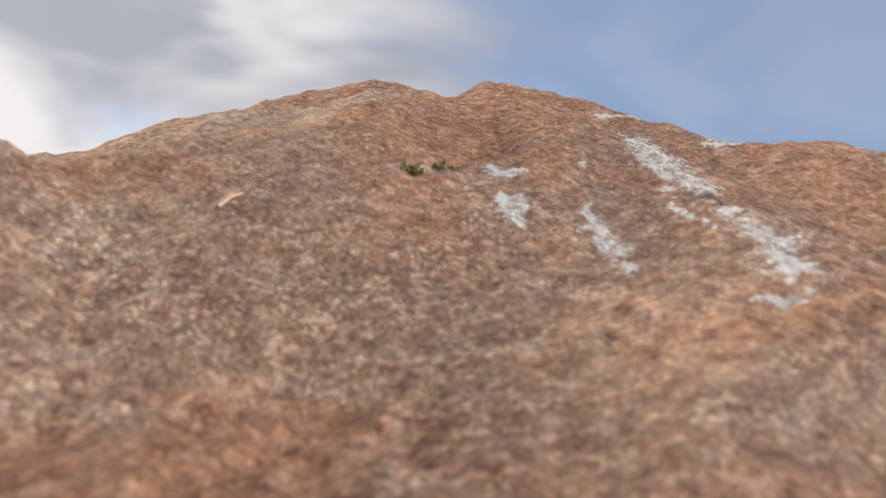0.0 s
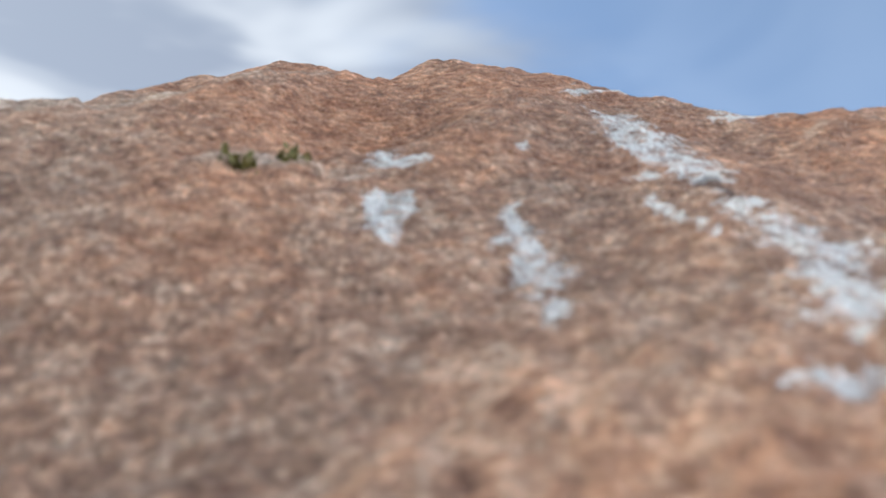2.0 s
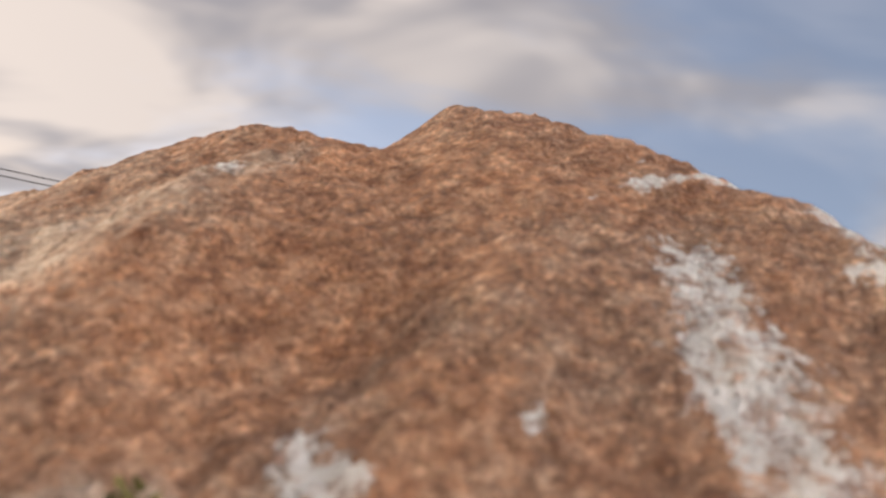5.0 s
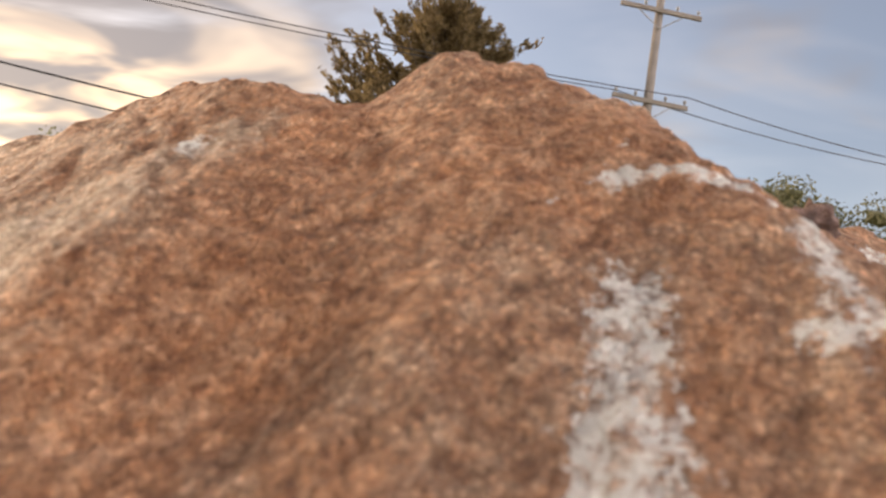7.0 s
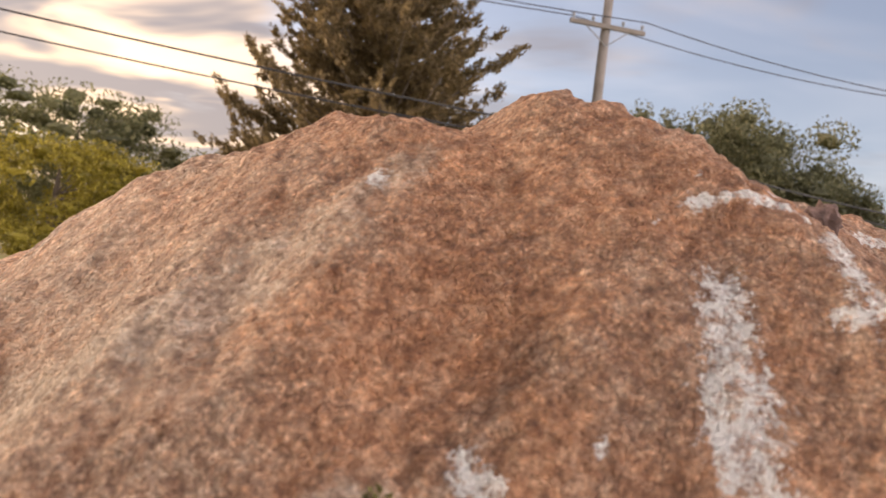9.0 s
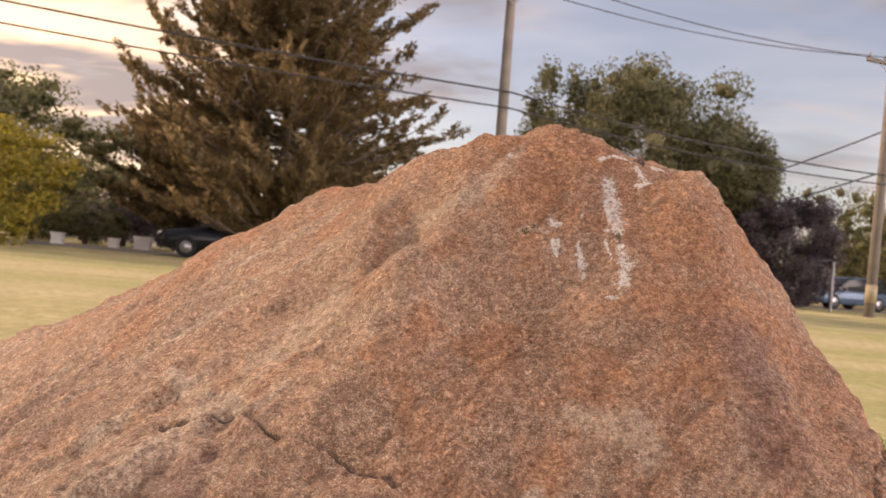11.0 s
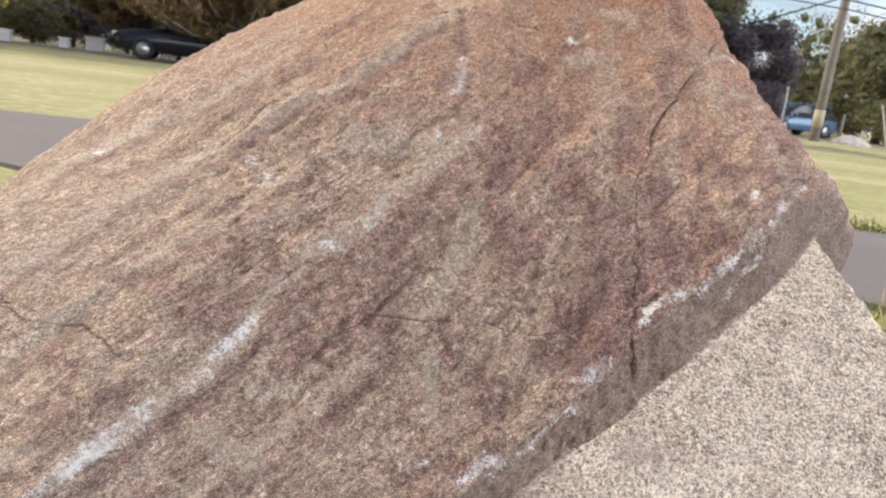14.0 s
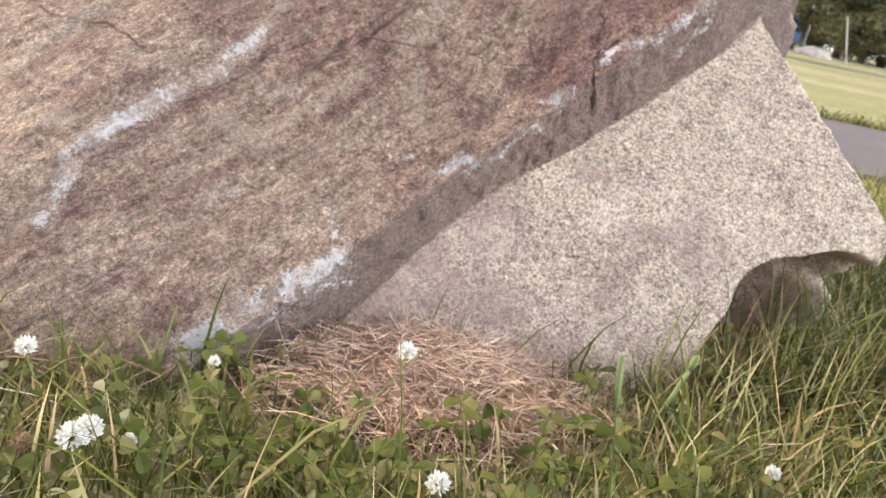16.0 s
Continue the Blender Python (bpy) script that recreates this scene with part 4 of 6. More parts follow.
def strip_between(name, a, b, width, z, mat, wobble, pieces, label):
    """A flat paved band from a to b with a slightly ragged rim and a thin edge."""
    a, b = Vector((*a, 0)), Vector((*b, 0))
    along = (b - a).normalized()
    side = Vector((-along.y, along.x, 0))
    bm = bmesh.new()
    rng = random.Random(5)
    rows = []
    for k in range(pieces + 1):
        c = a.lerp(b, k / pieces)
        l = c - side * (width / 2 + rng.uniform(-wobble, wobble))
        r = c + side * (width / 2 + rng.uniform(-wobble, wobble))
        rows.append([bm.verts.new((*q.xy, h)) for q, h in ((l, z - 0.08), (l, z), (r, z), (r, z - 0.08))])
    for u, v in zip(rows[:-1], rows[1:]):
        for k in range(3):
            bm.faces.new((u[k], v[k], v[k + 1], u[k + 1]))
    me = bpy.data.meshes.new(name)
    bm.to_mesh(me)
    bm.free()
    me.materials.append(mat)
    return tagged(new(name, me), label, "road", kind="structure")


def asphalt(name, tone, spot):
    m, nt, b = material(name)
    co = nt.nodes.new("ShaderNodeTexCoord").outputs["Object"]
    grit = noise_tex(nt, co, 160, 3, 0.8)
    stain = noise_tex(nt, co, 1.7, 5, 0.6)
    dark, light = tuple(c * 0.55 for c in tone), tuple(c * 1.45 for c in tone)
    base = ramp(nt, grit, [(0.32, dark), (0.55, tone), (0.75, light)])
    nt.links.new(mixed(nt, calc(nt, "MULTIPLY", span(nt, stain, 0.45, 0.7), 0.5), base, spot), b.inputs["Base Color"])
    b.inputs["Roughness"].default_value = 0.9
    bump(nt, b, grit, 0.6, 0.004)
    return m


PATH_ALONG = Vector((0.962, -0.273))
path_mid = Vector((0.273, 0.962)) * 2.28
strip_between("pavement", path_mid - PATH_ALONG * 60, path_mid + PATH_ALONG * 60, 1.85, 0.012, asphalt("worn_asphalt", (0.165, 0.138, 0.128), (0.20, 0.165, 0.15)), 0.03, 900, "narrow worn grey asphalt path behind the boulder")
strip_between("road", (-90, 15.5), (4, 31.43), 6.2, 0.02, asphalt("road_asphalt", (0.20, 0.185, 0.18), (0.26, 0.24, 0.23)), 0.05, 120, "pale grey asphalt road beyond the field")
strip_between("road", (0, 30.75), (160, 89.8), 6.2, 0.015, asphalt("road_asphalt_far", (0.20, 0.185, 0.18), (0.26, 0.24, 0.23)), 0.05, 120, "pale grey asphalt road bending away beyond the field")

# ---- grass, clover and litter round the foot ----
rng = np.random.default_rng(4)


def island_colour(name, stops, rough=0.55, through_light=0.25, tip=None):
    m, nt, b = material(name)
    g = nt.nodes.new("ShaderNodeNewGeometry")
    col = ramp(nt, g.outputs["Random Per Island"], stops)
    co = nt.nodes.new("ShaderNodeTexCoord").outputs["Object"]
    n = noise_tex(nt, co, 55, 3)
    col = mixed(nt, 0.6, col, ramp(nt, n, [(0.3, (0.6, 0.6, 0.6)), (0.7, (1.25, 1.25, 1.2))]), "MULTIPLY")
    nt.links.new(col, b.inputs["Base Color"])
    b.inputs["Roughness"].default_value = rough
    b.inputs["Specular IOR Level"].default_value = 0.35
    if through_light:
        t = nt.nodes.new("ShaderNodeBsdfTranslucent")
        nt.links.new(col, t.inputs[0])
        mx = nt.nodes.new("ShaderNodeMixShader")
        mx.inputs[0].default_value = through_light
        out = nt.nodes["Material Output"]
        nt.links.new(b.outputs[0], mx.inputs[1])
        nt.links.new(t.outputs[0], mx.inputs[2])
        nt.links.new(mx.outputs[0], out.inputs[0])
    return m


BLADE = island_colour("grass_blade", [(0.0, (0.080, 0.100, 0.019)), (0.40, (0.145, 0.160, 0.033)), (0.68, (0.235, 0.235, 0.066)), (0.88, (0.450, 0.390, 0.165)), (0.93, (0.670, 0.510, 0.280)), (1.0, (0.550, 0.345, 0.180))], 0.5, 0.4)
LEAF_CLOVER = island_colour("clover_leaf", [(0.0, (0.095, 0.115, 0.020)), (0.5, (0.150, 0.172, 0.032)), (0.85, (0.220, 0.228, 0.055)), (1.0, (0.300, 0.255, 0.095))], 0.5, 0.4)
STRAW = island_colour("dry_needle", [(0.0, (0.40, 0.24, 0.15)), (0.5, (0.66, 0.44, 0.31)), (1.0, (0.86, 0.68, 0.52))], 0.5, 0.1)


def scattered(boxes):
    """Places on the ground outside the boulder; boxes: x0, x1, y0, y1, how many."""
    out = []
    for x0, x1, y0, y1, n in boxes:
        q = np.stack([rng.uniform(x0 - 0.3, x1 + 0.3, n), rng.uniform(y0 - 0.3, y1 + 0.3, n)], -1)
        # thinner and thinner toward the rim of each patch
        inner = np.minimum(np.minimum(q[:, 0] - x0, x1 - q[:, 0]), np.minimum(q[:, 1] - y0, y1 - q[:, 1]))
        q = q[rng.random(n) < np.clip(0.55 + inner / 0.55 + 0.35 * rough_noise(np.concatenate([q, 0 * q[:, :1]], 1), 0.2, 2, 55), 0, 1)]
        p = np.concatenate([q, np.full((len(q), 1), 0.025)], 1)
        side = q @ np.array((0.273, 0.962))
        q = q[~inside_boulder(p, 0.0) & ((side < 1.37 + 0.05 * np.sin(q[:, 0] * 31)) | (side > 3.2))]
        out.append(q)
    return np.concatenate(out)


def blade_mesh(name, q, height, width, lean, mat):
    n = len(q)
    # trampled low in front of the needle heap
    low = 1 - 0.62 * np.exp(-((((q - np.array((-0.15, -0.66))) / np.array((0.17, 0.13))) ** 2).sum(-1)) ** 2)
    h = height * low * np.minimum(rng.lognormal(0, 0.38, n), 1.75)
    w = width * rng.uniform(0.6, 1.35, n)
    a = rng.uniform(0, 2 * np.pi, n)
    face = a + rng.uniform(-1.2, 1.2, n) + np.pi / 2
    bend = lean * rng.lognormal(0, 0.5, n)
    z0 = ground_height(q[:, 0], q[:, 1]) - 0.004
    rows = []
    for s, taper in ((0.0, 0.8), (0.35, 1.0), (0.70, 0.72), (1.0, 0.06)):
        out = bend * s ** 1.9 * h
        up = h * s * np.sqrt(np.maximum(0.12, 1 - (bend * s) ** 2 * 0.45))
        c = np.stack([q[:, 0] + np.cos(a) * out, q[:, 1] + np.sin(a) * out, z0 + up], -1)
        side = np.stack([np.cos(face), np.sin(face), 0 * a], -1) * (w * taper / 2)[:, None]
        rows += [c - side, c + side]
    verts = np.stack(rows, 1).reshape(-1, 3)
    k = np.arange(n)[:, None] * 8
    f = np.concatenate([k + np.array((0, 1, 3, 2)), k + np.array((2, 3, 5, 4)), k + np.array((4, 5, 7, 6))], 0)
    return mesh_of(name, verts, f, mat, True)


near_q = scattered([(-1.0, 0.75, -1.05, -0.30, 46000), (0.15, 0.9, -0.75, 0.2, 16000), (0.3, 2.6, -0.5, 1.4, 20000), (-1.3, -0.6, -1.0, 0.4, 9000), (-0.8, 0.6, 0.2, 1.3, 7000), (-0.5, -0.3, -0.75, -0.52, 700)])
near_q = near_q[(rng.random(len(near_q)) < 0.25) | ((((near_q - np.array((-0.15, -0.60))) / np.array((0.12, 0.06))) ** 2).sum(-1) > 1)]
tagged(new("grass", blade_mesh("grass", near_q, 0.045, 0.0027, 0.6, BLADE)), "dense mixed green and straw-coloured grass blades", "grass", kind="stuff")
foot = scattered([(-0.75, 0.55, -0.72, -0.40, 11000), (-0.02, 0.55, -0.66, -0.42, 4500)])
foot = foot[rng.random(len(foot)) < np.clip(1.35 - np.abs(foot[:, 0] + 0.12) * -1.2 - 0.75 * np.exp(-(((foot - np.array((-0.15, -0.59))) / np.array((0.14, 0.06))) ** 2).sum(-1)), 0.1, 1)]
foot = foot[::3]
# and in the mouth of the hollow
mouth = np.stack([rng.uniform(0.15, 0.44, 420), rng.uniform(-0.62, -0.39, 420)], -1)
mouth = mouth[(((mouth - np.array((0.292, -0.485))) / np.array((0.150, 0.130))) ** 2).sum(-1) < 1]
foot = np.concatenate([foot, mouth])
tagged(new("tall_grass", blade_mesh("tall_grass", foot, 0.095, 0.0021, 0.6, BLADE)), "longer unmown grass blades at the boulder's foot", "grass", kind="stuff")
DRY_BLADE = island_colour("dry_blade", [(0.0, (0.34, 0.33, 0.12)), (0.5, (0.52, 0.47, 0.22)), (1.0, (0.68, 0.56, 0.33))], 0.5, 0.4)
dry_q = scattered([(0.0, 0.75, -1.02, -0.45, 8500), (-0.6, 0.0, -0.95, -0.62, 200)])
tagged(new("dry_grass", blade_mesh("dry_grass", dry_q, 0.058, 0.0022, 0.5, DRY_BLADE)), "pale straw-coloured grass blades standing among the green", "grass", kind="stuff")
edge_q = scattered([(-1.0, 1.0, 0, 0, 1)])
s = rng.uniform(-1.0, 4.5, 5000)
off = 3.2 + np.abs(rng.normal(0, 0.12, 5000))
edge_q = np.stack([s * 0.962 + off * 0.273, -s * 0.273 + off * 0.962], -1)
tagged(new("verge_grass", blade_mesh("verge_grass", edge_q, 0.05, 0.006, 0.7, BLADE)), "ragged grass along the path's far edge", "grass", kind="stuff")


def clover_mesh(q):
    n = len(q)
    verts, faces = [], []
    outline = [(0, 0), (0.34, 0.42), (0.46, 0.78), (0.25, 1.02), (0, 0.93), (-0.25, 1.02), (-0.46, 0.78), (-0.34, 0.42)]
    for k in range(n):
        x, y = q[k]
        z = ground_height(x, y) + rng.uniform(0.014, 0.046)
        size, turn, tip = rng.uniform(0.010, 0.0170), rng.uniform(0, 6.28), rng.normal(0, 0.28, 2)
        for j in range(3):
            a = turn + j * 2.094 + rng.normal(0, 0.12)
            ca, sa = math.cos(a), math.sin(a)
            base = len(verts)
            for u, v in outline:
                dx, dy = (ca * v - sa * u) * size, (sa * v + ca * u) * size
                verts.append((x + dx, y + dy, z + tip[0] * dx + tip[1] * dy + (abs(u) * 0.5 - v * v * 0.18) * size))
            faces.append([base, base + 1, base + 2, base + 3, base + 4])
            faces.append([base, base + 4, base + 5, base + 6, base + 7])
        base = len(verts)
        verts += [(x - 0.0006, y, 0), (x + 0.0006, y, 0), (x + 0.0005, y, z), (x - 0.0005, y, z)]
        faces.append([base, base + 1, base + 2, base + 3])
    return mesh_of("clover_leaves", verts, faces, LEAF_CLOVER)


cq = scattered([(-0.75, -0.05, -0.98, -0.60, 2200), (-0.1, 0.4, -0.95, -0.58, 600)])
cq = cq[(((cq - np.array((-0.15, -0.60))) / np.array((0.13, 0.075))) ** 2).sum(-1) > 1]
tagged(new("clover_leaves", clover_mesh(cq)), "low carpet of rounded green clover leaves", "clover", kind="stuff")


def tube(bm, points, radii, sides=6):
    rings = []
    pts = [Vector(p) for p in points]
    for k, (p, r) in enumerate(zip(pts, radii)):
        d = (pts[min(k + 1, len(pts) - 1)] - pts[max(k - 1, 0)]).normalized()
        u = d.orthogonal().normalized()
        v = d.cross(u)
        rings.append([bm.verts.new(p + (u * math.cos(6.2832 * j / sides) + v * math.sin(6.2832 * j / sides)) * r) for j in range(sides)])
    for a, b in zip(rings[:-1], rings[1:]):
        best = min(range(sides), key=lambda s: (a[0].co - b[s].co).length)
        for j in range(sides):
            bm.faces.new((a[j], a[(j + 1) % sides], b[(j + 1 + best) % sides], b[(j + best) % sides]))
    bm.faces.new(rings[0][::-1])
    bm.faces.new(rings[-1])


def needle_litter(name, places, length, mat):
    verts, faces = [], []
    for x, y, z in places:
        a, tilt, l, w = rng.uniform(0, 6.28), rng.normal(0, 0.30), length * rng.uniform(0.5, 1.3), rng.uniform(0.00022, 0.00045)
        d = np.array((math.cos(a) * math.cos(tilt), math.sin(a) * math.cos(tilt), math.sin(tilt)))
        s = np.array((-math.sin(a), math.cos(a), 0)) * w
        c, sag = np.array((x, y, z)), rng.uniform(-0.05, 0.08) * l
        base = len(verts)
        for t in (-0.5, 0.0, 0.5):
            m = c + d * l * t + np.array((0, 0, sag * (0.25 - t * t) * 4)) + s / w * sag * t * t
            verts += [m - s, m + s, m + np.array((0, 0, 1.6 * w))]
        for k in (0, 3):
            faces += [[base + k, base + k + 1, base + k + 4, base + k + 3], [base + k + 1, base + k + 2, base + k + 5, base + k + 4], [base + k + 2, base + k, base + k + 3, base + k + 5]]
    verts = np.array(verts)
    verts[:, 2] = np.maximum(verts[:, 2], 0.004)
    return mesh_of(name, verts, faces, mat)


lit = np.stack([rng.normal(-0.155, 0.062, 7600), rng.normal(-0.600, 0.036, 7600)], -1)
lit = np.concatenate([lit, np.stack([rng.normal(-0.235, 0.016, 260), rng.normal(-0.572, 0.016, 260)], -1)])
hump = np.exp(-(((lit - np.array((-0.15, -0.575))) / np.array((0.11, 0.05))) ** 2).sum(-1))
lit = np.concatenate([lit, (0.004 + rng.uniform(0, 1, len(lit)) ** 1.3 * (0.020 + 0.028 * hump))[:, None]], 1)
lit = lit[~inside_boulder(lit + np.array((0, 0.0, 0.01)), -0.004)]
tagged(new("pine_straw", needle_litter("pine_straw", lit, 0.060, STRAW)), "heap of dry tan pine needles against the boulder", "pine straw", kind="stuff")
few = np.concatenate([scattered([(-0.7, 0.45, -0.98, -0.45, 520)]), np.zeros((0, 2))])
few = np.concatenate([few, rng.uniform(0.012, 0.045, (len(few), 1))], 1)
tagged(new("dry_stalks", needle_litter("dry_stalks", few, 0.075, STRAW)), "loose dry straw stalks lying in the grass", "straw", kind="stuff")

PETAL = simple("white_petal", (0.80, 0.78, 0.70), 0.6, vary=0.12, scale=300)
FADED = simple("faded_petal", (0.42, 0.27, 0.17), 0.7, vary=0.3, scale=300)
STEM = simple("green_stem", (0.17, 0.22, 0.07), 0.6, vary=0.25, scale=120)


def clover_flower(x, y, z, radius, faded, seed):
    r = random.Random(seed)
    ob = new("clover_flower")
    ob.location = (x, y, 0)
    bm = bmesh.new()
    dx, dy = r.uniform(-0.015, 0.015), r.uniform(-0.01, 0.01)
    tube(bm, [(dx, dy, -0.005), (dx * 0.6, dy * 0.6, z * 0.5), (0, 0, z - radius * 0.5)], (0.0009, 0.0008, 0.0008), 6)
    part("stem", bm, STEM, ob, "thin green stem", True)
    bm = bmesh.new()
    n = 80
    for k in range(n):
        h = 1 - 1.45 * (k + 0.5) / n
        a = k * 2.39996
        s = math.sqrt(max(0, 1 - h * h))
        d = Vector((s * math.cos(a), s * math.sin(a), h)) + Vector([r.uniform(-0.16, 0.16) for _ in range(3)])
        d.normalize()
        side = d.orthogonal().normalized() * radius * r.uniform(0.13, 0.2)
        side.rotate(Matrix.Rotation(r.uniform(0, 3.14), 3, d))
        root, mid, tip = d * radius * 0.25, d * radius * 0.75, d * radius * r.uniform(0.9, 1.12) + Vector((0, 0, radius * 0.12))
        up = d.cross(side).normalized() * radius * 0.07
        v = [bm.verts.new(q + Vector((0, 0, z))) for q in (root, mid - side, mid + up, mid + side, tip, mid - up)]
        for f in ((0, 1, 2), (0, 2, 3), (1, 4, 2), (2, 4, 3), (0, 5, 1), (0, 3, 5), (1, 5, 4), (5, 3, 4)):
            bm.faces.new([v[i] for i in f])
    part("flower_head", bm, FADED if faded else PETAL, ob, "brown withered florets" if faded else "round head of white florets")
    return tagged(ob, "withered brown clover flower on a thin stem in the grass" if faded else "white clover flower on a thin stem in the grass", "flower", group="clover flowers round the boulder")


for k, (x, y, z, r, f) in enumerate([(-0.179, -0.623, 0.055, 0.0092, 0), (-0.392, -0.772, 0.048, 0.0105, 0), (-0.384, -0.768, 0.052, 0.0095, 0), (-0.446, -0.698, 0.064, 0.0080, 0), (0.098, -0.728, 0.045, 0.0065, 0),
                                     (-0.166, -0.780, 0.045, 0.0085, 0), (-0.362, -0.758, 0.040, 0.0050, 0), (-0.326, -0.664, 0.050, 0.0050, 0), (-0.188, -0.705, 0.030, 0.0080, 1), (-0.425, -0.760, 0.030, 0.0085, 1), (0.150, -0.555, 0.022, 0.0090, 1), (-0.03, -0.80, 0.03, 0.0075, 1)]):
    clover_flower(x, y, z, r, f, 100 + k)


def stalk(points, radius, bud, label):
    ob = new("weed_stalk")
    ob.location = (points[0][0], points[0][1], 0)
    o = Vector(ob.location)
    bm = bmesh.new()
    tube(bm, [Vector(p) - o for p in points], [radius, radius, radius * 0.85], 7)
    part("stem", bm, STEM, ob, "", True)
    if bud:
        bm = bmesh.new()
        d = (Vector(points[-1]) - Vector(points[-2])).normalized()
        e = Vector(points[-1]) - o
        tube(bm, [e - d * 0.002, e + d * 0.004, e + d * 0.010, e + d * 0.014], (radius * 0.9, radius * 2.0, radius * 1.7, radius * 0.5), 8)
        part("bud", bm, STEM, ob, "closed pale green bud", True)
    return tagged(ob, label, "plant", group="weed stalks")


stalk([(0.008, -0.640, -0.005), (0.000, -0.645, 0.045), (-0.012, -0.655, 0.092)], 0.0026, False, "thick broken pale green weed stalk in the grass")
stalk([(0.030, -0.640, -0.005), (0.046, -0.640, 0.045), (0.056, -0.641, 0.082)], 0.0018, True, "slender green weed stalk with a closed bud")
stalk([(-0.375, -0.640, -0.005), (-0.365, -0.660, 0.05), (-0.352, -0.690, 0.105)], 0.0008, False, "thin dry grass stalk leaning on the boulder")
stalk([(-0.10, -0.66, -0.005), (-0.07, -0.66, 0.025), (-0.02, -0.67, 0.04)], 0.0010, False, "thin bent dry grass stalk")

# a few small things on the rock itself
MOSS = simple("green_lichen", (0.135, 0.115, 0.035), 0.9, vary=0.4, scale=700)


def boulder_point(u, v):
    """The surface point of the front at (x, upslope)."""
    best = None
    for y in np.linspace(-0.62, 0.12, 600):
        z = (v - y * UPSLOPE[1]) / UPSLOPE[2]
        x = np.array((u, y, z)) - CORE
        n = np.linalg.norm(x)
        gap = abs(n - boulder_reach((x / n)[None])[0][0])
        if best is None or gap < best[0]:
            best = (gap, np.array((u, y, z)))
    return Vector(best[1])


for k, (u0, v0, u1, v1, r0, r1) in enumerate(GREEN):
    c = boulder_point((u0 + u1) / 2, (v0 + v1) / 2)
    bm = bmesh.new()
    rr = random.Random(60 + k)
    size = max(r0, r1) * 1.15
    for j in range(46):
        o = Vector((rr.gauss(0, 1), rr.gauss(0, 0.6), rr.gauss(0, 0.6))) * size * 0.62
        d = Vector((rr.gauss(0, 0.6), -0.5 + rr.gauss(0, 0.5), 0.9)).normalized() * size * rr.uniform(0.4, 0.95)
        s = d.orthogonal().normalized() * size * 0.26
        s.rotate(Matrix.Rotation(rr.uniform(0, 3), 3, d.normalized()))
        v = [bm.verts.new(q) for q in (o - s, o + s, o + d * 0.6 + s * 0.8, o + d, o + d * 0.6 - s * 0.8)]
        bm.faces.new(v)
    me = bpy.data.meshes.new("moss_tuft")
    bm.to_mesh(me)
    bm.free()
    me.materials.append(MOSS)
    ob = tagged(new("moss_tuft", me), "tiny olive-green moss tuft growing on the boulder", "moss", group="moss tufts on the boulder")
    ob.location = c + Vector((0, -0.0003, 0.0006))


def fallen_needle(a, b, label):
    pa, pb = boulder_point(*a), boulder_point(*b)
    lift = Vector((0, -0.0012, 0.0012))
    bm = bmesh.new()
    tube(bm, [pa + lift, (pa + pb) / 2 + lift * 1.3, pb + lift], (0.0003, 0.00035, 0.0002), 6)
    me = bpy.data.meshes.new("pine_needle")
    bm.to_mesh(me)
    bm.free()
    me.materials.append(STRAW)
    return tagged(new("pine_needle", me), label, "pine needle", group="needles on the boulder")


fallen_needle((-0.0520, 0.4675), (-0.0495, 0.4722), "dry tan pine needle lying on the boulder")


# a loose chip caught behind the top
bm = bmesh.new()
bmesh.ops.create_icosphere(bm, subdivisions=3, radius=1)
for v in bm.verts:
    k = 1 + 0.40 * noise.noise(v.co * 1.7) + 0.34 * noise.noise(v.co * 4.1 + Vector((3, 1, 2)))
    v.co = Vector((v.co.x * 0.0040, v.co.y * 0.0038, v.co.z * 0.0034)) * k
me = bpy.data.meshes.new("stone_chip")
bm.to_mesh(me)
bm.free()
me.materials.append(simple("dark_chip", (0.16, 0.10, 0.085), 0.9, vary=0.5, scale=500, grain=0.5))
chip = tagged(new("stone_chip", me), "small dark jagged stone chip lying on the boulder", "stone")
x = np.array((0.055, 0.066, 0.738)) - CORE
chip.location = Vector(CORE + x / np.linalg.norm(x) * (boulder_reach((x / np.linalg.norm(x))[None])[0][0] + 0.0012))

# ---- far surroundings ----


def polar(az, dist, z=0.0):
    """A place by its bearing from the viewer (degrees right of +y) and distance."""
    return Vector((math.sin(radians(az)) * dist - 0.11, math.cos(radians(az)) * dist - 0.66, z))


BARK = simple("tree_bark", (0.11, 0.085, 0.065), 0.9, vary=0.35, scale=5, grain=0.6)
NEEDLES = island_colour("pine_foliage", [(0.0, (0.125, 0.092, 0.048)), (0.6, (0.205, 0.150, 0.078)), (1.0, (0.300, 0.215, 0.112))], 0.7, 0.5)
LEAVES = island_colour("tree_foliage", [(0.0, (0.081, 0.084, 0.043)), (0.6, (0.150, 0.150, 0.080)), (1.0, (0.240, 0.225, 0.120))], 0.6, 0.45)
YELLOWISH = island_colour("yellow_foliage", [(0.0, (0.161, 0.132, 0.018)), (0.6, (0.276, 0.224, 0.032)), (1.0, (0.414, 0.333, 0.057))], 0.6, 0.35)
PURPLE = island_colour("purple_foliage", [(0.0, (0.085, 0.068, 0.085)), (0.6, (0.130, 0.108, 0.130)), (1.0, (0.190, 0.155, 0.175))], 0.6, 0.35)
MIDTONE = island_colour("hedge_foliage", [(0.0, (0.100, 0.105, 0.050)), (0.6, (0.190, 0.188, 0.092)), (1.0, (0.270, 0.255, 0.130))], 0.6, 0.45)


